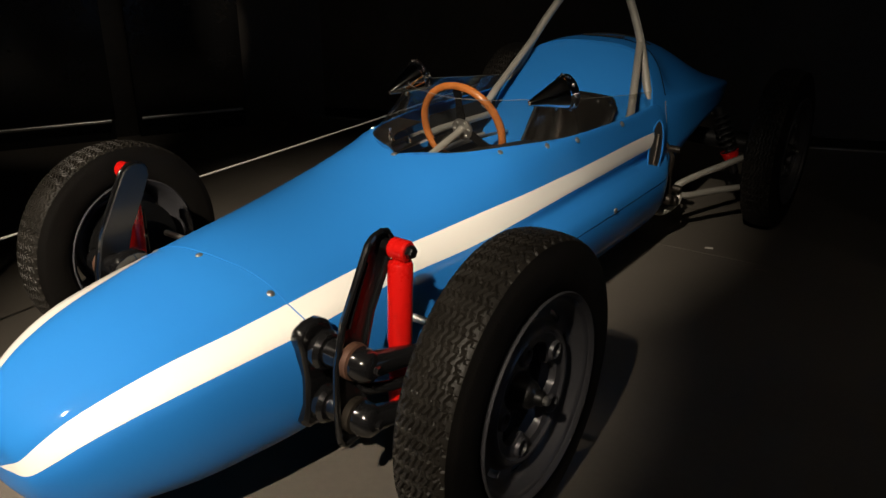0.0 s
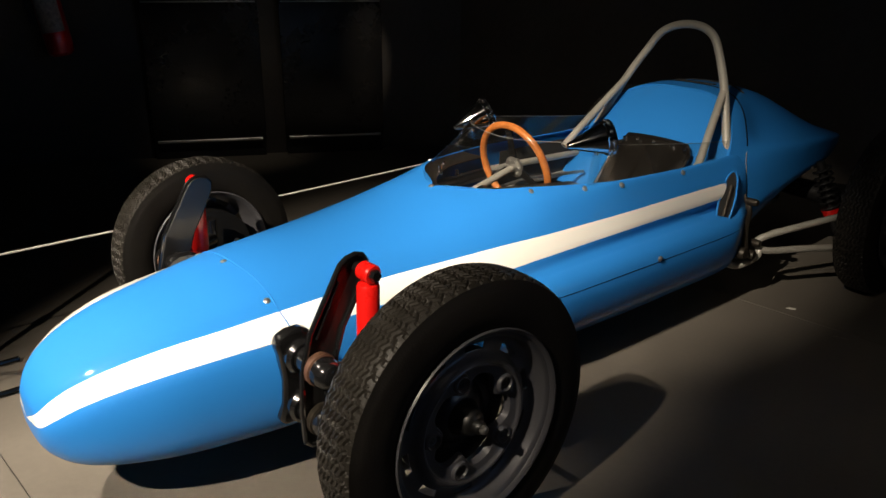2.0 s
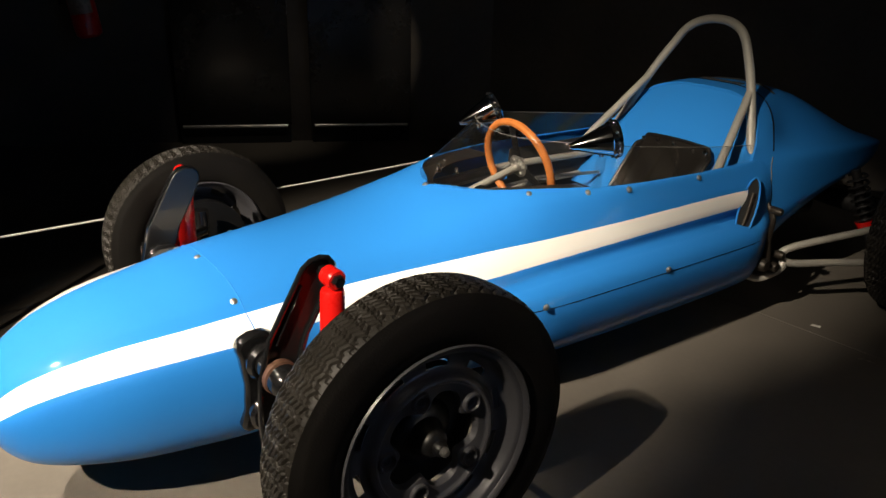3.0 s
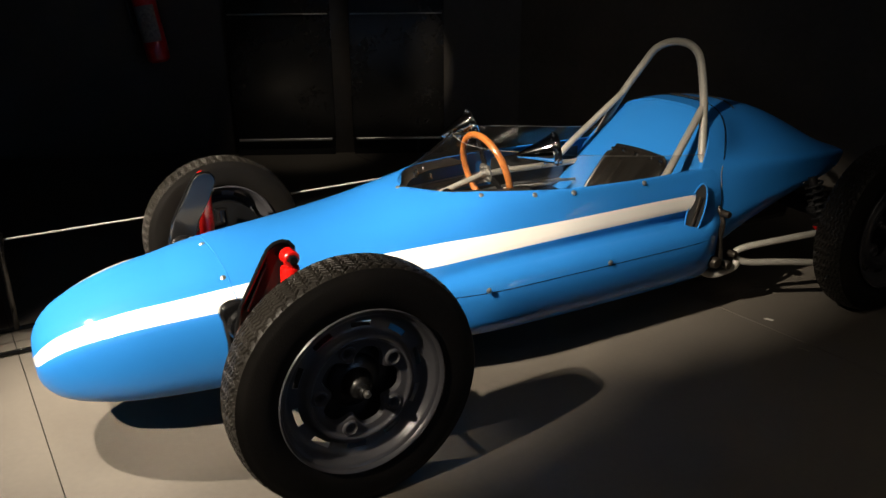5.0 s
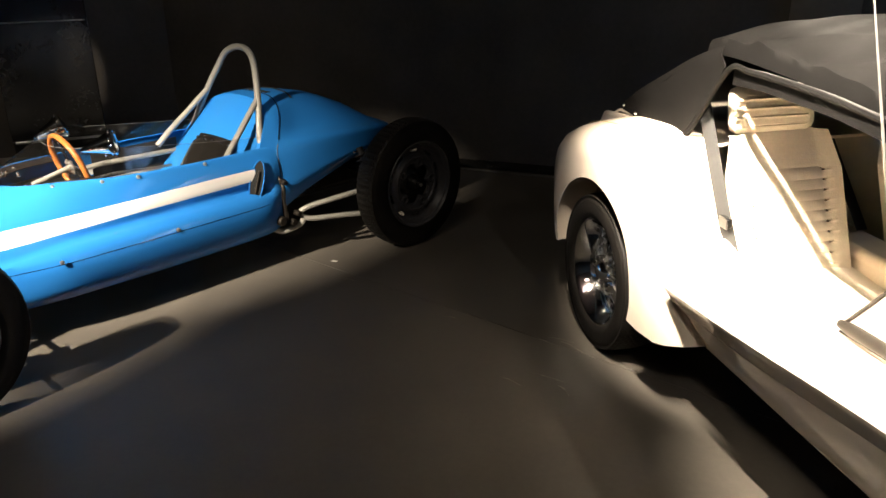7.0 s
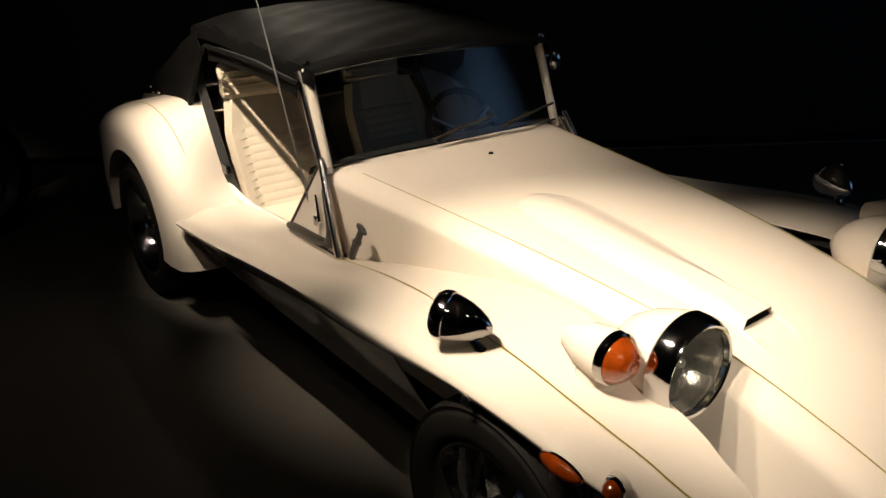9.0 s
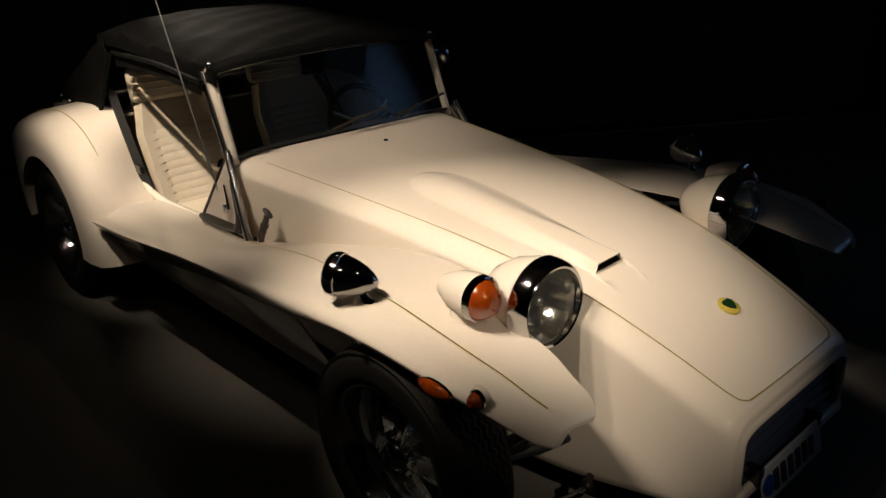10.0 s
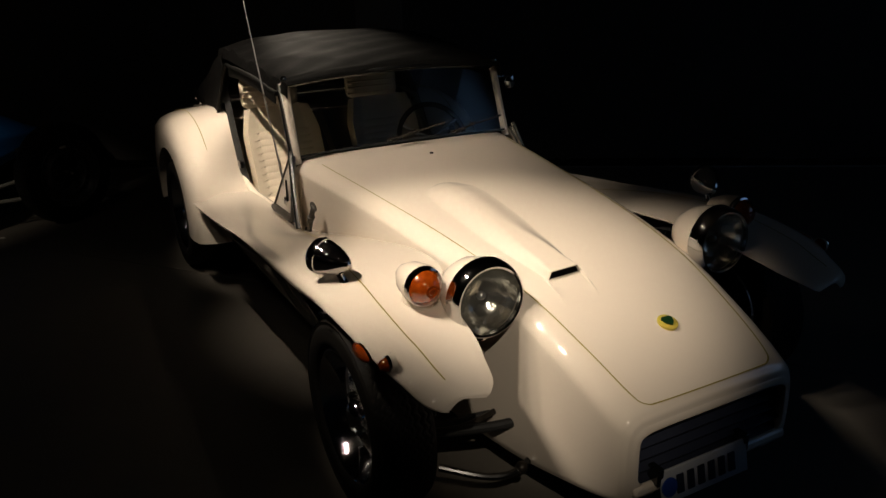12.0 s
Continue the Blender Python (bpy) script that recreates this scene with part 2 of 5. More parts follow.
def ball(r, m=None, bm=None, u=16, v=10):
    bm = bm or bmesh.new()
    made = bmesh.ops.create_uvsphere(bm, u_segments=u, v_segments=v, radius=r)
    if m:
        bmesh.ops.transform(bm, matrix=m, verts=made["verts"])
    return bm


def slab(poly, depth, m=None, bm=None):
    """A flat outline (x, y), with depth along z."""
    bm = bm or bmesh.new()
    tr = m or Matrix()
    top = [bm.verts.new(tr @ Vector((x, y, depth / 2))) for x, y in poly]
    low = [bm.verts.new(tr @ Vector((x, y, -depth / 2))) for x, y in poly]
    bm.faces.new(top)
    bm.faces.new(low[::-1])
    for i in range(len(poly)):
        k = (i + 1) % len(poly)
        bm.faces.new((top[i], low[i], low[k], top[k]))
    return bm


def strip(pts, width, normals, bm=None, lift=0.0):
    """A thin ribbon along points, across the way and the normals."""
    bm = bm or bmesh.new()
    p = [Vector(q) for q in pts]
    rows = []
    for i in range(len(p)):
        t = (p[min(i + 1, len(p) - 1)] - p[max(i - 1, 0)]).normalized()
        n = Vector(normals[i] if isinstance(normals[0], (tuple, list, Vector)) else normals).normalized()
        s = t.cross(n).normalized() * width / 2
        rows.append([p[i] - s, p[i] - s * 0.5 + n * lift, p[i] + s * 0.5 + n * lift, p[i] + s])
    return grid(rows, False, bm)


# ---- hall ----
ROOM = [(-2.2, 2.46), (6.0, 5.74), (9.5, 3.0), (8.5, -5.0), (-5.96, -5.0)]
WALL_NAMES = ["wall_rear", "wall_far", "wall_right", "wall_front", "wall_left"]
HEIGHT = 3.6


def wall_run(name, a, b):
    a, b = Vector((*a, 0)), Vector((*b, 0))
    d = b - a
    ang = math.atan2(d.y, d.x)
    mid = (a + b) / 2 + Vector((-math.sin(ang), math.cos(ang), 0)) * 0.1
    bm = box((d.length + 0.4, 0.2, HEIGHT), Matrix.Translation((mid.x, mid.y, HEIGHT / 2)) @ Matrix.Rotation(ang, 4, "Z"))
    ob = part(name, bm, WALL)
    return tagged(ob, "matt black painted hall wall, mostly unlit", "wall", kind="structure")


for i, nm in enumerate(WALL_NAMES):
    wall_run(nm, ROOM[i], ROOM[(i + 1) % len(ROOM)])

ceiling = part("ceiling", box((17, 13, 0.2), Matrix.Translation((1.8, 0.4, HEIGHT + 0.1))), WALL)
tagged(ceiling, "black painted ceiling of the hall", "ceiling", kind="structure")
floor = part("floor", box((17, 13, 0.2), Matrix.Translation((1.8, 0.4, -0.1045))), JOINT)
tagged(floor, "dark grey vinyl plank floor, scuffed, in pools of warm light", "floor", kind="structure")

# skirting along the rear wall
ra, rb = Vector((-2.2, 2.46, 0)), Vector((6.0, 5.74, 0))
rd = (rb - ra).normalized()
rn = Vector((rd.y, -rd.x, 0))
RANG = math.atan2(rd.y, rd.x)
mid = (ra + rb) / 2 + rn * 0.008
sk = part("baseboard", box(((rb - ra).length, 0.012, 0.055), Matrix.Translation((mid.x, mid.y, 0.0285)) @ Matrix.Rotation(RANG, 4, "Z")), PANEL, bevel=0.003)
tagged(sk, "low black glossy skirting board", "baseboard", kind="structure")
mid = (ra + rb) / 2 + rn * 0.06
gutter = part("trim", box(((rb - ra).length, 0.02, 0.006), Matrix.Translation((mid.x, mid.y, 0.004)) @ Matrix.Rotation(RANG, 4, "Z")), STEEL, bevel=0.002)
tagged(gutter, "thin worn metal floor edge strip along the wall", "trim", kind="structure")

# ---- tall black gloss panels by the left wall ----
LA, LB = Vector((-3.03, 0.75, 0)), Vector((-2.40, 1.99, 0))
LD = (LB - LA).normalized()
LANG = math.atan2(LD.y, LD.x)


def gloss_panel(a, b):
    length = (b - a).length
    mid = (a + b) / 2
    t = thing("display_panel", "tall glossy black wall panel with thin metal strips", "panel", Matrix.Translation(mid) @ Matrix.Rotation(LANG, 4, "Z"), "panels by the wall")
    part("board", box((length, 0.04, 2.28), Matrix.Translation((0, 0, 1.25))), PANEL, t, bevel=0.004)
    part("foot_strip", tube([(-length * 0.465, -0.03, 0.108), (length * 0.465, -0.03, 0.108)], 0.009, 16, smooth=False), STRIP, t, "polished metal strip")
    part("top_strip", box((length * 0.96, 0.02, 0.008), Matrix.Translation((0, -0.02, 0.914))), STEEL, t, "dull metal strip", bevel=0.002)
    part("plinth", box((length * 0.98, 0.04, 0.11), Matrix.Translation((0, 0.01, 0.055))), BLACK_MATT, t)


half = LA.lerp(LB, 0.475), LA.lerp(LB, 0.56)
gloss_panel(LA, half[0])
gloss_panel(half[1], LB)


# ---- flat pier on the rear wall ----
pa, pb = Vector((1.60, 3.98, 0)), Vector((1.91, 4.104, 0))
mid = (pa + pb) / 2 + rn * 0.02
pier = part("wall_pier", box(((pb - pa).length, 0.06, HEIGHT - 0.01), Matrix.Translation((mid.x, mid.y, HEIGHT / 2)) @ Matrix.Rotation(RANG, 4, "Z")), PIER, bevel=0.004)
tagged(pier, "dark grey flat pier on the black rear wall", "wall pier", kind="structure")

# ---- scrap of tape on the floor ----
scrap = part("tape_scrap", slab([(-0.016, -0.005), (0.014, -0.008), (0.018, 0.004), (-0.008, 0.008)], 0.0015, Matrix.Translation((0.50, 1.69, 0.0022)) @ Matrix.Rotation(0.5, 4, "Z")), CORD)
tagged(scrap, "small torn white tape scrap lying on the floor", "tape")


# ---- fire extinguisher on the wall ----
def fire_extinguisher(m):
    t = thing("fire_extinguisher", "red fire extinguisher with a pale label hung on the black wall", "fire extinguisher", m)
    body = [(0.0, -0.25), (0.05, -0.25), (0.068, -0.235), (0.072, -0.2), (0.072, 0.13), (0.066, 0.18), (0.045, 0.22), (0.022, 0.24), (0.02, 0.265), (0, 0.265)]
    part("cylinder", lathe(body, 28, axis="z"), RED, t)
    lab = bmesh.new()
    grid([[Vector((0.0735 * math.cos(a), 0.0735 * math.sin(a), z)) for a in np.linspace(-2.5, -0.6, 9)] for z in (-0.12, 0.02, 0.1)], False, lab)
    part("label_sheet", lab, mat("pale_label", (0.25, 0.2, 0.17), 0.5, vary=0.5, scale=60), t)
    part("valve", lathe([(0, 0.26), (0.024, 0.262), (0.026, 0.3), (0.015, 0.315), (0, 0.315)], 16, axis="z"), STEEL, t)
    part("lever", tube([(0, 0, 0.31), (0.03, -0.03, 0.33), (0.075, -0.06, 0.335)], 0.009, 8), BLACK, t)
    part("hose", tube([(0.0, 0.02, 0.29), (-0.09, -0.01, 0.26), (-0.105, -0.02, 0.1), (-0.1, -0.02, -0.06)], 0.011, 8), BLACK_MATT, t)
    part("bracket", box((0.1, 0.05, 0.04), Matrix.Translation((0, 0.08, 0.12))), BLACK_MATT, t)
    return t


fire_extinguisher(Matrix.Translation((-3.17, 0.31, 0.88)) @ Matrix.Rotation(LANG, 4, "Z") @ Matrix.Rotation(radians(-8), 4, "Y"))


# ---- barrier stand and cord ----
def barrier_stand(m):
    t = thing("barrier_stand", "slim black metal barrier stand with a flat bent bar foot", "barrier stand", m)
    part("upright", tube([(0, 0, 0.01), (0, 0, 0.95)], 0.011, 12, smooth=False), BLACK, t)
    foot = tube([(0.0, 0.17, 0.008), (0.0, -0.10, 0.008), (0.02, -0.13, 0.008), (0.17, -0.13, 0.008), (0.195, -0.1, 0.008), (0.195, 0.17, 0.008)], 0.009, 8, 3)
    part("foot", foot, BLACK, t)
    part("cord_clip", lathe([(0, 0.325), (0.018, 0.325), (0.018, 0.365), (0, 0.365)], 14, axis="z"), BLACK, t)
    return t


barrier_stand(Matrix.Translation((-0.80, -0.70, 0)))
cord = part("elastic_rope", tube([(-0.78, -3.0, 0.345), (-0.80, -0.70, 0.345), (-0.90, 1.0, 0.335), (-1.05, 2.915, 0.345)], 0.0035, 8, 8), CORD)
tagged(cord, "thin white elastic rope strung low between black stands", "rope")
# ---- blue single-seater ----
blue = thing("race_car", "bright blue open-wheel single-seat racing car with cream side stripes", "racing car")

HALF = [
    (-0.662, (0, .25), (0, .25), (0, .25), (0, .25), (0, .25), (0, .25), (0, .25), (0, .25), (0, .25), (0, .25)),
    (-0.660, (0, .272), (.01, .271), (.019, .268), (.025, .263), (.032, .253), (.033, .247), (.03, .241), (.024, .236), (.012, .232), (0, .231)),
    (-0.654, (0, .300), (.03, .299), (.052, .295), (.066, .286), (.083, .261), (.087, .247), (.08, .225), (.062, .208), (.03, .200), (0, .198)),
    (-0.63, (0, .333), (.045, .332), (.077, .329), (.097, .320), (.127, .291), (.134, .260), (.126, .215), (.1, .186), (.05, .172), (0, .170)),
    (-0.59, (0, .362), (.055, .360), (.095, .358), (.121, .350), (.164, .322), (.177, .272), (.167, .208), (.134, .171), (.07, .155), (0, .153)),
    (-0.52, (0, .395), (.066, .392), (.117, .388), (.148, .378), (.203, .351), (.219, .280), (.207, .203), (.167, .160), (.09, .145), (0, .143)),
    (-0.42, (0, .428), (.08, .425), (.138, .415), (.174, .401), (.240, .374), (.256, .288), (.242, .198), (.196, .152), (.1, .138), (0, .136)),
    (-0.30, (0, .453), (.09, .449), (.155, .436), (.199, .416), (.263, .385), (.28, .290), (.266, .195), (.216, .149), (.108, .135), (0, .133)),
    (-0.168, (0, .480), (.097, .475), (.17, .457), (.217, .430), (.278, .392), (.297, .29), (.283, .193), (.23, .148), (.11, .134), (0, .132)),
    (0.08, (0, .508), (.106, .501), (.185, .480), (.24, .449), (.292, .408), (.314, .30), (.307, .21), (.25, .15), (.12, .135), (0, .132)),
    (0.30, (0, .536), (.116, .528), (.208, .504), (.270, .459), (.308, .404), (.327, .355), (.347, .317), (.30, .17), (.15, .14), (0, .135)),
    (0.44, (0, .563), (.12, .556), (.212, .530), (.287, .464), (.319, .407), (.332, .368), (.376, .337), (.345, .180), (.2, .145), (0, .140)),
    (0.53, (.145, .571), (.18, .563), (.235, .536), (.296, .465), (.322, .410), (.334, .375), (.393, .340), (.360, .178), (.2, .148), (0, .143)),
    (0.62, (.205, .574), (.225, .566), (.26, .541), (.304, .466), (.326, .413), (.334, .380), (.40, .340), (.365, .175), (.2, .150), (0, .145)),
    (0.786, (.262, .567), (.272, .561), (.29, .536), (.315, .469), (.33, .417), (.333, .382), (.402, .340), (.366, .172), (.2, .150), (0, .145)),
    (0.92, (.29, .562), (.298, .555), (.307, .531), (.324, .472), (.335, .421), (.332, .384), (.403, .340), (.366, .170), (.2, .150), (0, .145)),
    (1.2, (.305, .556), (.312, .550), (.32, .526), (.333, .477), (.338, .424), (.333, .385), (.403, .338), (.366, .170), (.2, .150), (0, .145)),
    (1.36, (.304, .555), (.312, .550), (.323, .526), (.338, .478), (.342, .427), (.332, .386), (.402, .336), (.366, .172), (.2, .150), (0, .145)),
    (1.44, (.303, .555), (.312, .550), (.324, .526), (.344, .478), (.348, .430), (.335, .385), (.395, .334), (.364, .175), (.2, .150), (0, .147)),
    (1.49, (.302, .555), (.312, .550), (.324, .526), (.347, .478), (.356, .430), (.358, .385), (.380, .332), (.355, .180), (.2, .152), (0, .150)),
    (1.54, (.302, .555), (.31, .550), (.322, .526), (.340, .478), (.347, .430), (.35, .380), (.362, .330), (.34, .190), (.2, .155), (0, .155)),
]
SUB = 3


def half_rows(table, steps):
    flat = spline([[h[0]] + [c for p in h[1:] for c in p] for h in table], steps)
    out = []
    for r in flat:
        prof = spline(np.array(r[1:]).reshape(-1, 2), SUB)
        out.append([Vector((max(x, 0.0), r[0], z)) for x, z in prof])
    return out


def body_half(rows, side, y0, y1, striped=True):
    picked = [r for r in rows if y0 - 1e-6 <= r[0].y <= y1 + 1e-6]
    pts = [[Vector((p.x * side, p.y, p.z)) for p in r] for r in picked]

    def m(i, j):
        return 1 if striped and 3 * SUB <= j < 4 * SUB and picked[i][0].y < 1.40 else 0

    return pts, m


ROWS_BLUE = half_rows(HALF, 5)
seam_y = min((r[0].y for r in ROWS_BLUE), key=lambda v: abs(v + 0.168))


def shell(name, y0, y1, label):
    bm = bmesh.new()
    for side in (1, -1):
        pts, m = body_half(ROWS_BLUE, side, y0, y1)
        grid(pts, False, bm, m)
    return part(name, bm, [BLUE, STRIPE], blue, label, angle=50, thick=0.004 if y1 > 1 else 0.0)


shell("nose_cone", -1, seam_y, "blue nose cone with two cream stripes")
shell("body_shell", seam_y, 2, "blue body shell with cream side stripes")
# the seam between nose and body: a thin raised light line
seam_row = [r for r in ROWS_BLUE if abs(r[0].y - seam_y) < 1e-6][0]
seam_pts = [(-p.x, p.y, p.z) for p in seam_row[: 5 * SUB][::-1]] + [(p.x, p.y, p.z) for p in seam_row[1: 5 * SUB]]
part("nose_seam", tube(seam_pts, 0.0015, 6, 1, smooth=False), BLUE, blue)


def body_x(y, z):
    """Half width of the body at a height, below the side ledge."""
    xs = []
    for r in ROWS_BLUE:
        low = sorted(((p.z, p.x) for p in r[6 * SUB: 8 * SUB]))
        xs.append(float(np.interp(z, [q[0] for q in low], [q[1] for q in low])))
    return float(np.interp(y, [r[0].y for r in ROWS_BLUE], xs))


def screw(x, y, z, n, parent=blue, r=0.0085):
    m = Matrix.Translation((x, y, z)) @ Vector(n).to_track_quat("Z", "Y").to_matrix().to_4x4()
    part("screw", lathe([(0, 0.004), (r * 0.6, 0.0035), (r, 0.001), (r, -0.003)], 12, axis="z", m=m), STEEL, parent)


for side in (1, -1):
    screw(0.184 * side, -0.180, 0.4475, (0.5 * side, -0.1, 1))
    screw(0.222 * side, 0.615, 0.566, (0.8 * side, 0, 1))
    screw(0.275 * side, 0.778, 0.557, (1 * side, 0, 0.8))
    screw(0.302 * side, 0.910, 0.551, (1 * side, 0, 0.7))
    screw(0.316 * side, 1.195, 0.545, (1 * side, 0, 0.6))
    screw(0.403 * side, 0.53, 0.334, (1 * side, 0, -0.1))
    screw(0.406 * side, 0.99, 0.332, (1 * side, 0, -0.1))
screw(0, 0.440, 0.5635, (0, -0.3, 1))
screw(-0.03, -0.180, 0.4765, (0, -0.1, 1))
# seam along the ledge of the lower panel
for side in (1, -1):
    part("sill_seam", tube([(side * (body_x(y, 0.322) - 0.0004), y, 0.322) for y in np.arange(0.36, 1.45, 0.04)], 0.0013, 6, 1, smooth=False), BLACK, blue)


# engine cover and headrest fairing
COVER = [
    (1.455, (0, .735), (.10, .732), (.18, .714), (.236, .680), (.282, .612), (.304, .556), (.322, .50), (.335, .42), (.345, .34), (.325, .24)),
    (1.55, (0, .742), (.10, .738), (.182, .716), (.242, .672), (.288, .606), (.314, .556), (.33, .50), (.342, .42), (.348, .34), (.325, .255)),
    (1.70, (0, .738), (.10, .73), (.18, .695), (.24, .635), (.28, .585), (.332, .553), (.345, .50), (.35, .44), (.35, .38), (.32, .315)),
    (1.95, (0, .698), (.10, .689), (.18, .656), (.245, .606), (.295, .57), (.35, .55), (.355, .51), (.353, .47), (.348, .43), (.30, .38)),
    (2.12, (0, .636), (.10, .629), (.18, .603), (.25, .572), (.30, .558), (.35, .545), (.353, .515), (.35, .485), (.34, .455), (.29, .42)),
    (2.235, (0, .562), (.10, .559), (.17, .552), (.23, .545), (.28, .539), (.32, .531), (.322, .515), (.318, .50), (.305, .485), (.25, .46)),
    (2.30, (0, .534), (.07, .531), (.13, .529), (.18, .526), (.215, .523), (.24, .518), (.24, .512), (.235, .506), (.22, .50), (.17, .495)),
]
ROWS_COVER = half_rows(COVER, 4)
# the mouth of the cover leans back with the roll hoop
for r in ROWS_COVER:
    for p in r:
        p.y += 0.145 * max(0.0, min(1.0, (p.z - 0.53) / 0.2)) * max(0.0, 1 - (p.y - 1.455) / 0.6)
bm = bmesh.new()
for side in (1, -1):
    grid([[Vector((p.x * side, p.y, p.z)) for p in r] for r in ROWS_COVER], False, bm)
part("engine_cover", bm, BLUE, blue, angle=60, thick=0.004)
# headrest panel that leans back inside the front of the cover
front = [p for p in ROWS_COVER[0][: 5 * SUB + 1]]
arc = [Vector((-p.x * 0.985, p.y + 0.004, p.z - 0.006)) for p in front[::-1]] + [Vector((p.x * 0.985, p.y + 0.004, p.z - 0.006)) for p in front[1:]]
rows = []
for k in range(9):
    t = k / 8
    rows.append([p.lerp(Vector((p.x * 0.93, 1.28, 0.375)), t) for p in arc])
part("headrest_panel", grid(rows), BLUE, blue, angle=70, thick=0.003)
joint = [p.lerp(Vector((p.x * 0.86, 1.28, 0.375)), 0.075) + Vector((0, -0.001, 0.001)) for p in arc[4:-4]]
part("panel_joint", tube(joint, 0.0016, 6, 1, smooth=False), BLACK, blue)
part("cover_rim", tube([p for p in arc], 0.006, 8, 1, smooth=False), BLUE, blue)
arc2 = [(p.x * 1.003, p.y + 0.0, p.z + 0.0015) for p in min(ROWS_COVER, key=lambda r: abs(r[0].y - 1.80))[: 2 * SUB]]
part("cover_strap", strip([(-a, b, c) for a, b, c in arc2[::-1]] + arc2[1:], 0.010, [(-a * 2.2, 0, 0.5) for a, b, c in arc2[::-1]] + [(a * 2.2, 0, 0.5) for a, b, c in arc2[1:]], lift=0.003), BLACK_MATT, blue, "black strap over the cover")
arc3 = [(p.x + 0.0006, p.y, p.z + 0.0006) for p in min(ROWS_COVER, key=lambda r: abs(r[0].y - 1.68))[: 5 * SUB]]
part("cover_seam", tube([(-a, b, c) for a, b, c in arc3[::-1]] + arc3[1:], 0.002, 6, 1, smooth=False), BLACK, blue)
for side in (1, -1):
    fl = [(side * (p.x + 0.0012), p.y, p.z) for p in min(ROWS_COVER, key=lambda r: abs(r[-1].y - 1.56))[5 * SUB: 9 * SUB]]
    part("side_joint", tube(fl, 0.0013, 6, 1, smooth=False), EDGE, blue, "pale joint line")
part("cover_vent", box((0.16, 0.03, 0.006), pose(0, 1.70, 0.7415, -6, 0, 0)), BLACK_MATT, blue, bevel=0.002)

# side air inlets
for side in (1, -1):
    ring = []
    for k in range(24):
        a = 2 * math.pi * k / 24
        u, v = 0.027 * math.cos(a), 0.092 * math.sin(a)
        ring.append(((0.355 - 0.10 * v + 0.50 * u) * side, 1.410 + u + 0.36 * v, 0.422 + v))
    part("inlet_lip", tube(ring, 0.0032, 10, 1, smooth=False, closed=True), BLUE, blue)
    # flat black disc across the lip, in place of the hollow's shade
    bm = bmesh.new()
    cap(bm, [(x - 0.001 * side, y, z) for x, y, z in ring])
    part("inlet_shade", bm, BLACK_MATT, blue, "flat black disc for the shade inside the inlet")
    part("inlet_pipe", tube([(0.355 * side, 1.428, 0.47), (0.358 * side, 1.412, 0.425), (0.360 * side, 1.392, 0.372)], 0.006, 10), OIL, blue, "dark pipe in the inlet")

# cockpit
tub = bmesh.new()
grid([[Vector((x, y, z)) for x, z in ((-0.285, 0.53), (-0.29, 0.36), (-0.24, 0.18), (0, 0.165), (0.24, 0.18), (0.29, 0.36), (0.285, 0.53))] for y in (0.98, 1.2, 1.3, 1.40)], False, tub)
grid([[Vector((x * k, y, z)) for x, z in ((-0.275, 0.43), (-0.285, 0.36), (-0.24, 0.18), (0, 0.165), (0.24, 0.18), (0.285, 0.36), (0.275, 0.43))] for y, k in ((0.35, 0.8), (0.5, 0.88), (0.7, 0.95), (0.98, 1.0))], False, tub)
part("cockpit_tub", tub, BLACK_MATT, blue, thick=0.003)
# dash cowl under the screen
rim = [(0, .452, .565), (.065, .47, .567), (.145, .53, .571), (.205, .62, .574), (.262, .786, .567), (.29, .92, .562), (.305, 1.2, .556), (.304, 1.36, .555), (.302, 1.46, .555)]
rim_curve = spline(rim, 6)
dash = bmesh.new()
sel = [p for p in rim_curve if p[1] <= 0.80]
grid([[Vector((-p[0] * k, p[1] + (1 - k) * 0.10, p[2] - 0.004 - 0.03 * (1 - k))) for p in sel[::-1]] + [Vector((p[0] * k, p[1] + (1 - k) * 0.10, p[2] - 0.004 - 0.03 * (1 - k))) for p in sel[1:]] for k in (1.0, 0.93, 0.86, 0.79, 0.72)], False, dash)
part("dash_cowl", dash, COWL, blue, "black dash cowl behind the screen", thick=0.003)

# wrap-round screen
screen = bmesh.new()
rows = []
for k in range(7):
    t = k / 6
    row = []
    for p in rim_curve:
        f = max(0.0, min(1.0, (p[1] - 0.452) / 0.40))
        h = 0.105 * (1 - f) + (0.105 - 0.062 * max(0, (p[1] - 0.85) / 0.61)) * f
        dy = 0.25 * (1 - f) ** 1.2 + 0.03 * f
        inn = 0.06 * f
        row.append(Vector((p[0] * (1 - inn * t), p[1] + dy * t, p[2] + h * (t - 0.12 * t * (1 - t)))))
    rows.append([Vector((-q.x, q.y, q.z)) for q in row[::-1]] + row[1:])
SCREEN_TOP = rows[-1]
pl = part("wind_screen", grid(rows, False, screen), PLEXI, blue, "clear wrap-round plexiglass screen", angle=80, thick=0.0015)
pl.visible_shadow = False

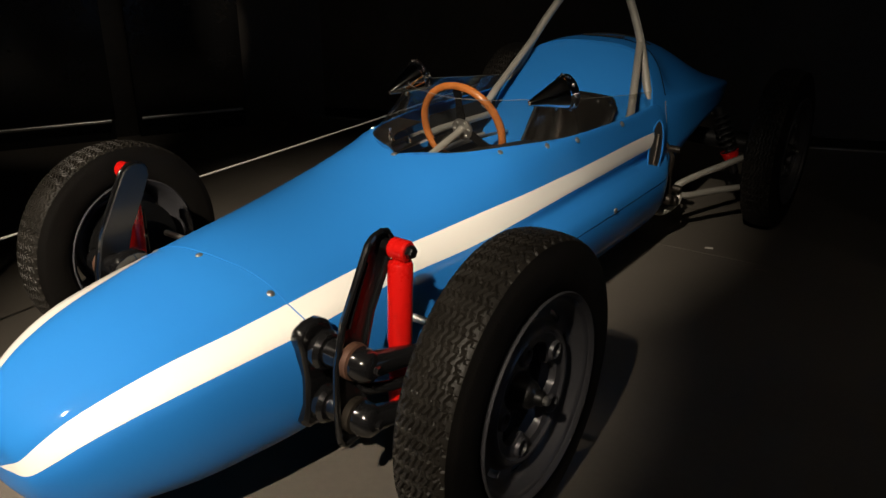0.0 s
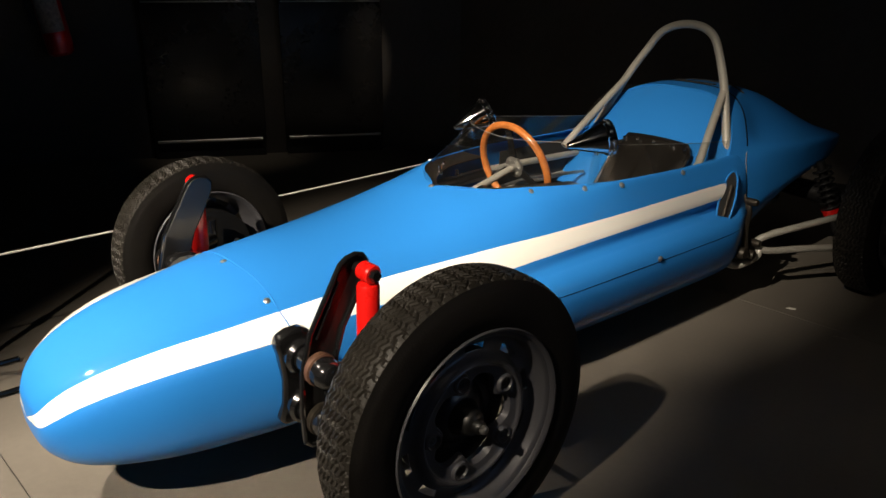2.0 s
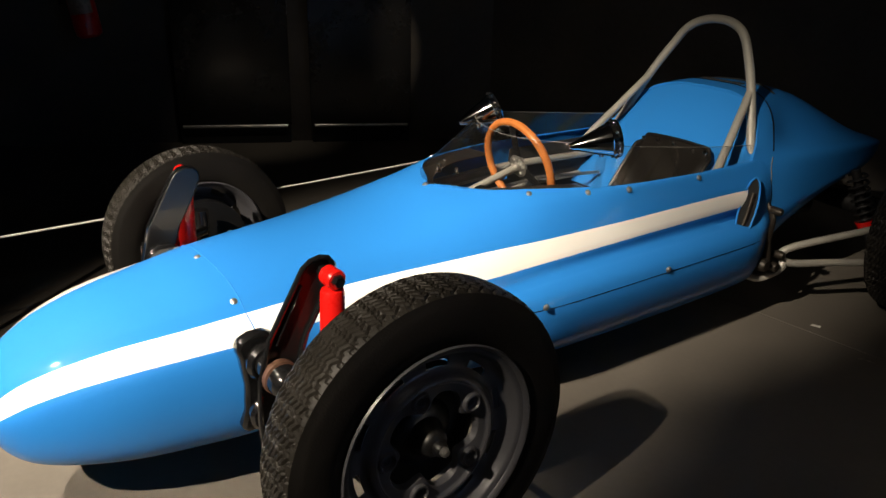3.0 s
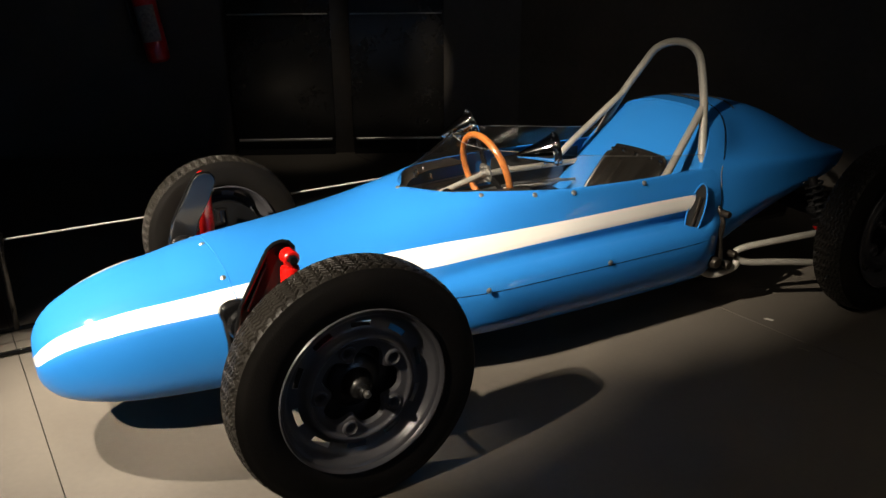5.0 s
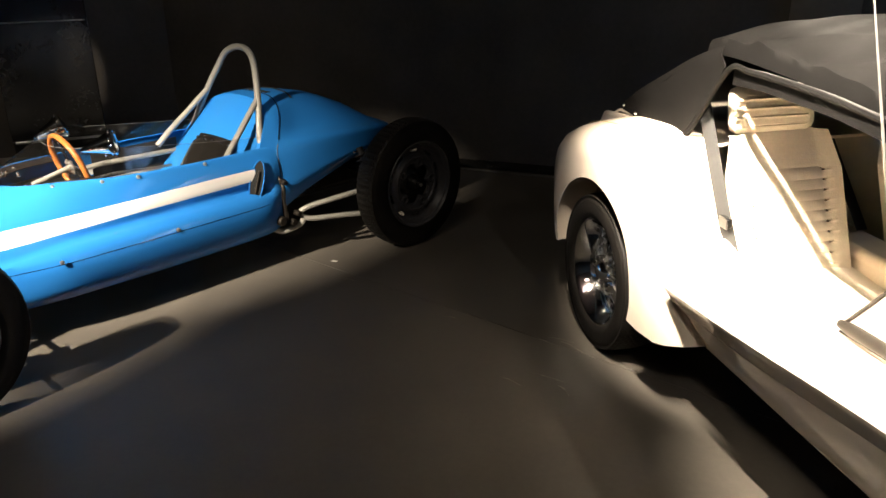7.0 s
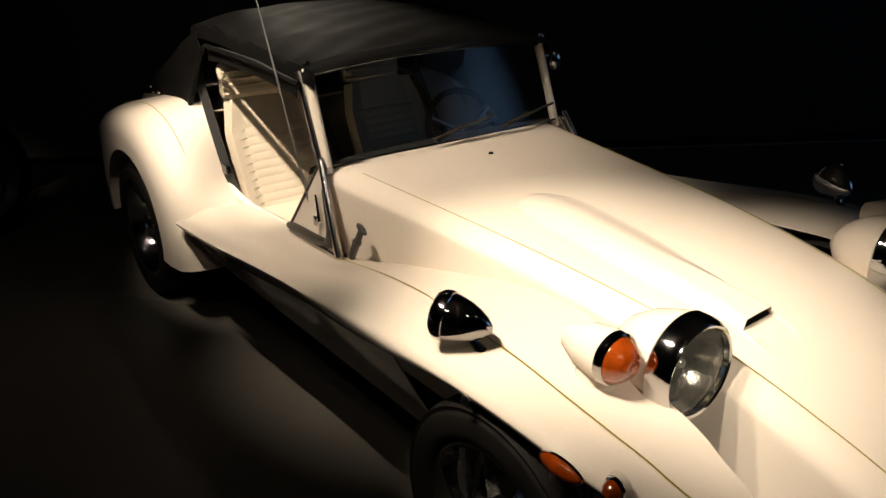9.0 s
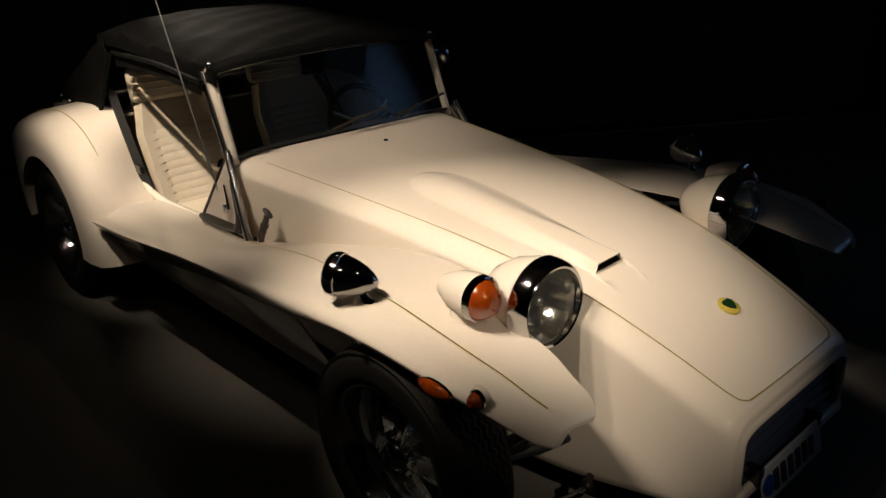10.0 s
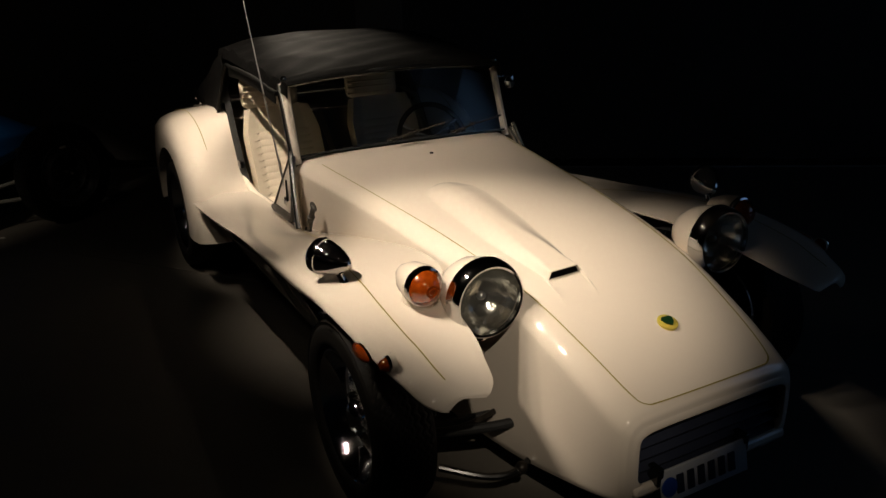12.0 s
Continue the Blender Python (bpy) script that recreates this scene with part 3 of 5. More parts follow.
# steering wheel
SW = Matrix.Translation((-0.016, 0.785, 0.561)) @ Matrix.Rotation(radians(15), 4, "X")
bm = lathe([(0.138 + 0.0115 * math.cos(a), 0.012 * math.sin(a)) for a in np.linspace(0, 2 * math.pi, 13)], 48, axis="y", m=SW)
wheel = part("steering_wheel", bm, WOOD, blue, "varnished wooden rim steering wheel")
part("hub_plate", lathe([(0, 0.006), (0.01, 0.008), (0.012, 0.005), (0.032, 0.005), (0.0345, 0.003), (0.0345, -0.003), (0.03, -0.004), (0.013, -0.006), (0.011, -0.02), (0, -0.02)], 24, axis="y", m=SW), STEEL, wheel)
for k in range(3):
    a = math.radians(90 + 120 * k)
    c, s = math.cos(a), math.sin(a)
    bm = bmesh.new()
    grid([[SW @ Vector((c * r - s * w * q, d, s * r + c * w * q)) for q, d in ((-1, -0.002), (1, -0.002), (1, 0.003), (-1, 0.003), (-1, -0.002))] for r, w in ((0.03, 0.014), (0.09, 0.011), (0.132, 0.016))], False, bm)
    part("spoke", bm, BLACK, wheel, "black spoke")
for k in range(6):
    a = math.radians(60 * k)
    part("bolt", lathe([(0, -0.010), (0.0045, -0.010), (0.0055, -0.004), (0.0055, 0.009), (0, 0.010)], 8, axis="y", m=SW @ Matrix.Translation((0.024 * math.cos(a), 0, 0.024 * math.sin(a)))), STEEL, wheel)
part("steering_column", tube([SW @ Vector((0, 0.0, 0)), SW @ Vector((0.018, -0.24, 0.012))], 0.0105, 12, smooth=False), TUBE_GREY, blue)

# space-frame tubes seen in the cockpit
for side in (1, -1):
    part("frame_tube", tube([(0.235 * side, 0.66, 0.47), (0.265 * side, 1.02, 0.48), (0.27 * side, 1.40, 0.47)], 0.012, 10, smooth=False), TUBE_GREY, blue)
part("frame_tube", tube([(-0.22, 0.67, 0.47), (0.22, 0.67, 0.47)], 0.011, 10, smooth=False), TUBE_GREY, blue)
for side in (1, -1):
    part("frame_tube", tube([(0.23 * side, 0.52, 0.40), (0.272 * side, 1.0, 0.40), (0.275 * side, 1.40, 0.40)], 0.010, 10, smooth=False), TUBE_GREY, blue)
part("gear_rod", tube([(-0.15, 0.70, 0.445), (-0.18, 1.02, 0.45), (-0.17, 1.3, 0.43)], 0.006, 8, smooth=False), STEEL, blue, "thin steel rod in the cockpit")
gauge = part("gauge", lathe([(0, 0.0), (0.030, 0.0), (0.033, -0.004), (0.033, 0.03), (0.02, 0.04), (0, 0.04)], 24, axis="y", m=Matrix.Translation((0.055, 0.60, 0.515)) @ Matrix.Rotation(radians(195), 4, "X")), BLACK, blue, "round black dash gauge")
part("gauge_bezel", lathe([(0.031, -0.002), (0.034, -0.006), (0.036, -0.002), (0.036, 0.006)], 24, axis="y", m=Matrix.Translation((0.055, 0.60, 0.515)) @ Matrix.Rotation(radians(195), 4, "X")), CHROME, gauge)
for x, y, z in ((-0.10, 0.555, 0.563), (-0.125, 0.575, 0.563), (-0.075, 0.60, 0.556), (-0.16, 0.62, 0.561)):
    part("dash_switch", lathe([(0, 0.014), (0.005, 0.013), (0.0065, 0.006), (0.005, 0.0), (0.009, -0.002), (0.009, -0.006)], 10, axis="z", m=Matrix.Translation((x, y, z))), CHROME, blue, "small bright dash switch")

# roll hoop with its braces
HR = 0.0145
hoop_path = [(-0.292, 1.485, 0.535), (-0.21, 1.555, 0.74), (-0.15, 1.595, 0.855), (-0.11, 1.612, 0.915), (-0.058, 1.624, 0.943), (0, 1.628, 0.951), (0.058, 1.624, 0.943), (0.11, 1.612, 0.915), (0.15, 1.595, 0.855), (0.21, 1.555, 0.74), (0.292, 1.485, 0.535)]
hp = part("roll_hoop", tube(hoop_path, HR, 14, 5), TUBE_GREY, blue, "grey tubular roll hoop")
for side in (1, -1):
    part("hoop_brace", tube([(0.205 * side, 1.555, 0.745), (0.292 * side, 1.316, 0.548), (0.288 * side, 1.20, 0.45)] if side > 0 else [(-0.205, 1.555, 0.745), (-0.25, 1.35, 0.567), (-0.262, 1.29, 0.510)], HR * 0.92, 12, smooth=False), TUBE_GREY, hp)

# seat
seat_rows = []
for k in range(21):
    t = k / 20
    y, z = 1.205 + 0.205 * t, 0.30 + 0.272 * t
    bulge = 0.018 * math.sin(math.pi * min(1, 0.08 + t * 0.95))
    row = []
    for u in np.linspace(-1, 1, 41):
        edge = max(0.0, (abs(u) - 0.80) / 0.20)
        top = max(0.0, (t - 0.88) / 0.12)
        w = 0.148 * (1 - 0.10 * top ** 2 * edge)
        pleat = 0.0045 * math.sin(u * 9.0 + 1.6 * t) * (1 - t) + 0.003 * math.sin(u * 21 + 4 * t) * max(0.0, 0.9 - t)
        row.append(Vector((0.055 + u * w + 0.01 * (t - 0.5), y - bulge * (1 - edge ** 2) - pleat, z + 0.4 * bulge - 0.022 * top * edge ** 2 + 0.008 * (1 - u * u) * top)))
    seat_rows.append(row)
seat = part("seat", grid(seat_rows), LEATHER, blue, "black leather bucket seat with bright studs", angle=70)
part("seat_piping", tube([r[0] for r in seat_rows] + [p for p in seat_rows[-1][1:-1]] + [r[-1] for r in seat_rows[::-1]], 0.0065, 8, 1, smooth=False), LEATHER, seat)
part("seat_seam", tube([p + Vector((0, -0.003, 0.002)) for p in seat_rows[7]], 0.004, 6, 1, smooth=False), LEATHER, seat)
for u in (3, 11, 20, 30, 37):
    p = seat_rows[19][u]
    part("stud", ball(0.0075, Matrix.Translation((p.x, p.y - 0.006, p.z + 0.004)), u=10, v=6), CHROME, seat)
part("seat_cushion", box((0.38, 0.30, 0.08), pose(0, 1.03, 0.24, 8, 0, 0)), LEATHER, seat, bevel=0.02)


# bullet mirrors on the screen
def bullet_mirror(tip, back, foot):
    prof = [(0.0, 0.0), (0.006, 0.001), (0.0085, 0.006), (0.017, 0.03), (0.027, 0.058), (0.035, 0.082), (0.0385, 0.094), (0.0425, 0.095), (0.0425, 0.101), (0.0405, 0.102), (0.0405, 0.106), (0.044, 0.107), (0.044, 0.113), (0.041, 0.116), (0.036, 0.114)]
    a, b = Vector(tip), Vector(back)
    m = Matrix.Translation(a - (b - a) * 0.08) @ (b - a).to_track_quat("Y", "Z").to_matrix().to_4x4() @ Matrix.Scale(1.14, 4)
    ob = part("mirror", lathe(prof, 32, axis="y", m=m), CHROME, blue, "chrome bullet mirror")
    bm = bmesh.new()
    cap(bm, [m @ Vector((0.037 * math.cos(q), 0.1135, 0.037 * math.sin(q))) for q in np.linspace(0, 2 * math.pi, 24, endpoint=False)])
    part("mirror_glass", bm, CHROME, ob)
    for k in range(10):
        q = 2 * math.pi * k / 10
        part("rim_bead", ball(0.0042, m @ Matrix.Translation((0.0432 * math.cos(q), 0.104, 0.0432 * math.sin(q))), u=8, v=6), MAG, ob)
    mid = a.lerp(b, 0.72) + Vector((0, 0, -0.028))
    part("mirror_clamp", tube([mid + Vector((0, 0, 0.012)), mid, mid + Vector((0, 0, -0.014))], [0.012, 0.010, 0.006], 12, 2), CHROME, ob)
    f = Vector(foot)
    side = Vector((0.004, 0.013, 0))
    bm = bmesh.new()
    grid([[q - side, q - side + Vector((0.004, 0, 0)), q + side + Vector((0.004, 0, 0)), q + side] for q in (mid + Vector((0, 0, -0.012)), mid.lerp(f, 0.5), f)], True, bm)
    part("mirror_stem", bm, PLEXI, ob, "clear acrylic stem")


bullet_mirror((0.239, 0.742, 0.679), (0.296, 0.838, 0.700), (0.272, 0.805, 0.562))
bullet_mirror((-0.270, 0.762, 0.646), (-0.240, 0.838, 0.678), (-0.266, 0.80, 0.562))
part("screen_edge", tube(SCREEN_TOP, 0.0009, 6, 1, smooth=False), EDGE, blue, "pale cut edge of the screen")


# ---- wheels ----
def tyre_mesh(R, bead, half, tread_half, seg=672, pitch=64, depth=1.0):
    prof = [(bead, half * 0.74), (bead + 0.012, half * 0.86), (bead + 0.016, half * 0.90), (bead + (R - bead) * 0.30, half * 0.985), (bead + (R - bead) * 0.5, half), (bead + (R - bead) * 0.72, half * 0.955), (R - 0.020, half * 0.885), (R - 0.010, tread_half * 1.05)]
    side_pts = spline(prof, 3)
    n_tr = 53
    tw = np.linspace(tread_half, -tread_half, n_tr)
    lanes = (-0.78, -0.52, -0.26, 0.0, 0.26, 0.52, 0.78)
    rows = []
    for a in range(seg):
        an = 2 * math.pi * a / seg
        c, s = math.cos(an), math.sin(an)
        ph = pitch * an / (2 * math.pi)
        row = [Vector((h, r * c, r * s)) for r, h in side_pts]
        zig = 0.085 * (4 * abs(ph % 1.0 - 0.5) - 1)
        for x in tw:
            u = x / tread_half
            r = R - 0.008 * abs(u) ** 3
            near = min(range(7), key=lambda q: abs(u - lanes[q] - zig))
            lane = abs(u - lanes[near] - zig) < 0.036
            dash = ((ph + 0.5 * (near % 2) + 1.6 * u) % 1.0) < 0.17 and 0.05 < abs(u - lanes[near] - zig) < 0.12
            notch = abs(u) > 0.9 and (ph % 1.0) < 0.3
            d = 0.0055 if lane else 0.0035 if dash or notch else 0.0
            row.append(Vector((x, (r - d * depth) * c, (r - d * depth) * s)))
        row += [Vector((-h, r * c, r * s)) for r, h in side_pts[::-1]]
        rows.append(row)
    rows.append(rows[0])
    n = len(side_pts)

    def m(i, j):
        return 1 if n - 1 <= j < n + n_tr - 1 else 0

    return grid(rows, False, None, m)


def steel_rim(scale=1.0):
    prof = [(.203, .058), (.209, .063), (.2065, .0672), (.203, .0655), (.1985, .057), (.192, .055), (.188, .050), (.183, .034), (.175, .027), (.166, .0235), (.152, .024), (.145, .0265), (.140, .034), (.135, .041), (.129, .0435), (.125, .042), (.1225, .0375), (.119, .036), (.113, .036), (.106, .034), (.102, .020)]
    seg = 80
    bm = bmesh.new()
    vs = []
    for a in range(seg):
        an = 2 * math.pi * a / seg
        row = []
        for k, (r, h) in enumerate(prof):
            if k >= len(prof) - 3:
                r = r - 0.013 - 0.016 * math.cos(5 * (an - 0.62)) - 0.004 * math.cos(10 * (an - 0.62))
            row.append(bm.verts.new((h, r * math.cos(an), r * math.sin(an))))
        vs.append(row)
    for a in range(seg):
        b = (a + 1) % seg
        for k in range(len(prof) - 1):
            if k == 9 and a % 8 in (1, 2, 3, 4):
                continue
            bm.faces.new((vs[a][k], vs[a][k + 1], vs[b][k + 1], vs[b][k]))
    return bm


def copy_part(ob, m, parent):
    """Another part like ob, with its sub-parts, at the pose m under parent."""
    other = copy_thing(ob, Matrix())
    other.parent = parent
    other.matrix_basis = m
    return other


def race_wheel():
    w = part("wheel", steel_rim(), RIM, blue, "grey slotted steel wheel", angle=40, thick=0.003)
    part("tyre", tyre_mesh(0.311, 0.196, 0.063, 0.050), [RUBBER, TREAD], w, "black treaded tyre", angle=28)
    part("inner_barrel", lathe([(0.204, -0.060), (0.207, -0.064), (0.203, -0.067), (0.197, -0.060), (0.190, -0.052), (0.184, -0.03), (0.176, -0.005), (0.168, 0.018)], 56), RIM, w, "grey inner rim barrel")
    part("drum", lathe([(0, -0.01), (0.125, -0.01), (0.14, -0.03), (0.14, -0.07), (0.0, -0.075)], 32), SATIN, w)
    part("hub", lathe([(0, 0.066), (0.011, 0.066), (0.014, 0.062), (0.015, 0.050), (0.022, 0.046), (0.027, 0.040), (0.030, 0.030), (0.04, 0.008), (0.06, 0.002), (0.07, -0.01)], 24), SATIN, w)
    part("hub_nut", lathe([(0, 0.077), (0.006, 0.077), (0.009, 0.074), (0.010, 0.064)], 8), STEEL, w)
    for k in range(5):
        a = 2 * math.pi * k / 5 + 0.62
        mm = Matrix.Translation((0, 0.1025 * math.cos(a), 0.1025 * math.sin(a)))
        part("lug_seat", lathe([(0.021, 0.0355), (0.019, 0.043), (0.0155, 0.044), (0.0125, 0.036), (0.012, 0.03)], 16, m=mm), RIM, w)
        part("lug_bolt", lathe([(0, 0.036), (0.008, 0.036), (0.0095, 0.033), (0.0095, 0.025)], 6, m=mm), DARK_HUB, w)
    # two chrome arcs laid on the lip as its bright glints
    for a0 in (-0.92, -0.30):
        bm = bmesh.new()
        grid([[(h, r * math.cos(a), r * math.sin(a)) for r, h in ((0.2055, 0.0672), (0.2085, 0.0668), (0.209, 0.0655))] for a in np.linspace(a0, a0 + 0.42, 9)], False, bm)
        part("rim_glint", bm, CHROME, w, thick=0.001)
    return w


first = race_wheel()
first.matrix_basis = pose(0.645, -0.006, 0.310)
copy_part(first, pose(-0.66, 0.035, 0.288, 0, 0, 180) @ Matrix.Scale(0.925, 4), blue)
copy_part(first, pose(0.600, 2.11, 0.310, 40, 0, 0), blue)
copy_part(first, pose(-0.600, 2.11, 0.310, 15, 0, 180), blue)

# ---- front axle ----
for z in (0.365, 0.245):
    part("axle_beam", tube([(-0.375, -0.175, z), (0.375, -0.175, z)], 0.029, 20, smooth=False), BLACK, blue)
for side in (1, -1):
    # plate on the body round the beams
    po = [(-0.228, 0.212), (-0.216, 0.25), (-0.213, 0.31), (-0.220, 0.37), (-0.228, 0.395), (-0.220, 0.414), (-0.196, 0.424), (-0.165, 0.424), (-0.142, 0.412), (-0.132, 0.385), (-0.132, 0.225), (-0.14, 0.205), (-0.16, 0.197), (-0.215, 0.200)]
    pm = Matrix(((0, 0, 1, 0.292 * side), (1, 0, 0, 0), (0, 1, 0, 0), (0, 0, 0, 1)))
    part("beam_plate", slab(po, 0.030, pm), BLACK, blue, "black plate round the axle beams", bevel=0.008)
    for z in (0.365, 0.245):
        part("beam_collar", lathe([(0.031, 0.31 * side), (0.040, 0.312 * side), (0.042, 0.325 * side), (0.036, 0.335 * side), (0.031, 0.336 * side)], 20, m=Matrix.Translation((0, -0.175, z))), BLACK, blue)
    # shock tower: pressed plate with a turned edge
    outline = [(-0.214, 0.20), (-0.218, 0.28), (-0.213, 0.36), (-0.190, 0.445), (-0.122, 0.562), (-0.112, 0.578), (-0.096, 0.590), (-0.076, 0.594), (-0.058, 0.589), (-0.047, 0.575), (-0.047, 0.556), (-0.072, 0.505), (-0.110, 0.44), (-0.130, 0.38), (-0.138, 0.30), (-0.145, 0.20), (-0.155, 0.185), (-0.20, 0.185)]
    m = Matrix(((0, 0, 1, 0.378 * side), (1, 0, 0, 0), (0, 1, 0, 0), (0, 0, 0, 1)))
    tower = part("shock_tower", slab(outline, 0.008, m), SATIN, blue, "black pressed steel shock tower", bevel=0.002)
    part("tower_rib", tube([(0.3845 * side, -0.176, 0.43), (0.3845 * side, -0.118, 0.545)], 0.004, 8, smooth=False), BLACK, tower)
    part("tower_edge", tube([(0.385 * side, y, z) for y, z in outline], 0.0062, 8, 1, smooth=False, closed=True), BLACK, tower)
    # shock absorber
    a, b = Vector((0.428 * side, -0.072, 0.566)), Vector((0.424 * side, -0.078, 0.24))
    d = (a - b).normalized()
    sh = part("shock_absorber", tube([a - d * 0.02, a - d * 0.024, a - d * 0.03, a - d * 0.19, a - d * 0.195, a - d * 0.2], [0.012, 0.022, 0.0245, 0.0245, 0.0235, 0.019], 20, smooth=False), RED, blue, "red shock absorber")
    part("lower_sleeve", tube([a - d * 0.195, b], 0.0225, 18, smooth=False), RED, sh)
    m2 = Matrix.Translation(a)
    part("top_eye", lathe([(0.018, -0.02), (0.021, -0.016), (0.021, 0.016), (0.018, 0.02), (0.009, 0.02)], 20, m=m2), RED, sh)
    part("bolt_head", lathe([(0, 0.032 * side), (0.011, 0.032 * side), (0.013, 0.028 * side), (0.014, 0.018 * side), (0.014, -0.04 * side)], 6, m=m2), BLACK, sh)
    # trailing arms and joints
    for z in (0.365, 0.245):
        jm = Matrix.Translation((0, -0.176, z))
        part("arm_joint", lathe([(0.030, 0.404 * side), (0.034, 0.408 * side), (0.034, 0.425 * side), (0.029, 0.440 * side), (0.018, 0.449 * side), (0, 0.451 * side)], 22, m=jm), BLACK, blue)
        part("joint_ring", lathe([(0.030, 0.385 * side), (0.0365, 0.387 * side), (0.0375, 0.395 * side), (0.0365, 0.403 * side), (0.030, 0.405 * side)], 22, m=jm), RUST if z > 0.3 else OIL, blue, "worn seal ring")
        part("trailing_arm", tube([(0.425 * side, -0.172, z), (0.450 * side, -0.11, z - 0.004), (0.485 * side, -0.05, z - 0.004), (0.515 * side, 0.0, z - 0.005)], [0.028, 0.022, 0.019, 0.019], 14), BLACK, blue)
        part("joint_nut", lathe([(0, 0.459 * side), (0.008, 0.458 * side), (0.010, 0.453 * side), (0.010, 0.446 * side)], 6, m=jm), BLACK, blue)
    part("stabiliser_bar", tube([(0.380 * side, -0.15, 0.306), (0.41 * side, -0.16, 0.306), (0.428 * side, -0.14, 0.303), (0.45 * side, -0.09, 0.298), (0.47 * side, -0.04, 0.29)], 0.013, 12), BLACK, blue, "black bent stabiliser bar")
    part("king_pin", tube([(0.525 * side, 0.0, 0.21), (0.525 * side, 0.0, 0.42)], 0.022, 12, smooth=False), BLACK, blue)
    part("stub_axle", tube([(0.525 * side, 0.0, 0.322), (0.6 * side, 0.0, 0.322)], 0.025, 12, smooth=False), DARK_HUB, blue)
    part("tie_rod", tube([(0.05 * side, 0.07, 0.34), (0.53 * side, 0.085, 0.33)], 0.009, 10, smooth=False), STEEL, blue)

# ---- rear running gear ----
for side in (1, -1):
    arm = part("trailing_link", tube([(0.60 * side, 2.0, 0.345), (0.47 * side, 1.78, 0.292), (0.40 * side, 1.65, 0.262), (0.375 * side, 1.615, 0.235), (0.40 * side, 1.64, 0.205), (0.47 * side, 1.78, 0.2), (0.60 * side, 2.0, 0.195)], 0.0125, 12, 5), TUBE_GREY, blue, "grey welded tube trailing link")
    part("link_mount", tube([(0.33 * side, 1.47, 0.19), (0.36 * side, 1.52, 0.165), (0.385 * side, 1.60, 0.185), (0.385 * side, 1.625, 0.22)], 0.013, 10), TUBE_GREY, arm)
    part("gear_housing", tube([(0.345 * side, 1.53, 0.42), (0.375 * side, 1.53, 0.37), (0.37 * side, 1.53, 0.30), (0.375 * side, 1.535, 0.22)], [0.006, 0.009, 0.010, 0.014], 10, 4), OIL, blue, "oily cast metal linkage")
    for k, (y, z, r) in enumerate(((1.50, 0.225, 0.022), (1.56, 0.205, 0.018), (1.59, 0.24, 0.014), (1.53, 0.40, 0.013))):
        part("joint", lathe([(0, 0.018 * side), (r * 0.8, 0.016 * side), (r, 0.008 * side), (r, -0.02 * side)], 12, m=Matrix.Translation((0.385 * side, y, z))), OIL, blue)
    part("axle_tube", tube([(0.12 * side, 2.11, 0.33), (0.56 * side, 2.11, 0.305)], 0.036, 16, smooth=False), DARK_HUB, blue)
    part("brake_drum", lathe([(0, 0.50 * side), (0.12, 0.50 * side), (0.125, 0.51 * side), (0.125, 0.56 * side), (0, 0.565 * side)], 24, m=Matrix.Translation((0, 2.11, 0.305))), DARK_HUB, blue)
    top, low = Vector((0.38 * side, 1.985, 0.47)), Vector((0.47 * side, 2.02, 0.21))
    d = low - top
    damper = part("coil_damper", tube([top, top + d], 0.016, 12, smooth=False), DARK_HUB, blue)
    helix = []
    e1 = d.normalized().orthogonal().normalized()
    e2 = d.normalized().cross(e1)
    for k in range(73):
        a = k / 72 * 2 * math.pi * 7
        helix.append(top + d * (0.05 + 0.6 * k / 72) + (e1 * math.cos(a) + e2 * math.sin(a)) * 0.032)
    part("spring", tube(helix, 0.0045, 6, 1, smooth=False), DARK_HUB, damper, "dark coil spring")
    part("spring_cup", tube([top + d * 0.66, top + d * 0.8], [0.036, 0.026], 16, smooth=False), RED, damper, "red spring cup")
bm = box((0.30, 0.62, 0.20), Matrix.Translation((0, 1.90, 0.31)))
part("engine_block", bm, OIL, blue, "dark oily engine and gearbox", bevel=0.03)
for k in range(7):
    for side in (1, -1):
        part("cooling_fin", box((0.13, 0.006, 0.13), Matrix.Translation((0.215 * side, 1.66 + 0.02 * k, 0.36))), OIL, blue)
# ---- cream open roadster ----
W = pose(4.144, 1.144, 0, 0, 0, 55.2)
car = thing("roadster", "cream low roadster with flared wings and a black cloth hood", "sports car", W)


def cpart(name, bm, material, label="", parent=None, **kw):
    return part(name, bm, material, parent or car, label, **kw)


def prof(w, top, bot, crown=0.012, corner=0.06):
    """Half of a bonnet section, from the middle of the top to the lower edge."""
    return [(0, top + crown), (w * 0.4, top + crown * 0.8), (w - corner * 1.6, top + crown * 0.3), (w - corner * 0.7, top - 0.006), (w - 0.008, top - corner * 0.55), (w, top - corner * 1.2), (w + 0.004, (top + bot) / 2), (w, bot + 0.03), (w - 0.02, bot), (w - 0.09, bot - 0.006)]


NOSE = [
    (-0.605, *prof(0.276, 0.408, 0.215, 0.006, 0.030)), (-0.596, *prof(0.291, 0.428, 0.200, 0.008, 0.042)), (-0.56, *prof(0.308, 0.456, 0.185, 0.010)),
    (-0.40, *prof(0.327, 0.530, 0.15)), (-0.15, *prof(0.352, 0.618, 0.115)), (0.20, *prof(0.395, 0.676, 0.12)),
    (0.60, *prof(0.437, 0.715, 0.15)), (1.0, *prof(0.487, 0.744, 0.20)), (1.14, *prof(0.502, 0.755, 0.22)),
]
ROWS_NOSE = half_rows(NOSE, 6)


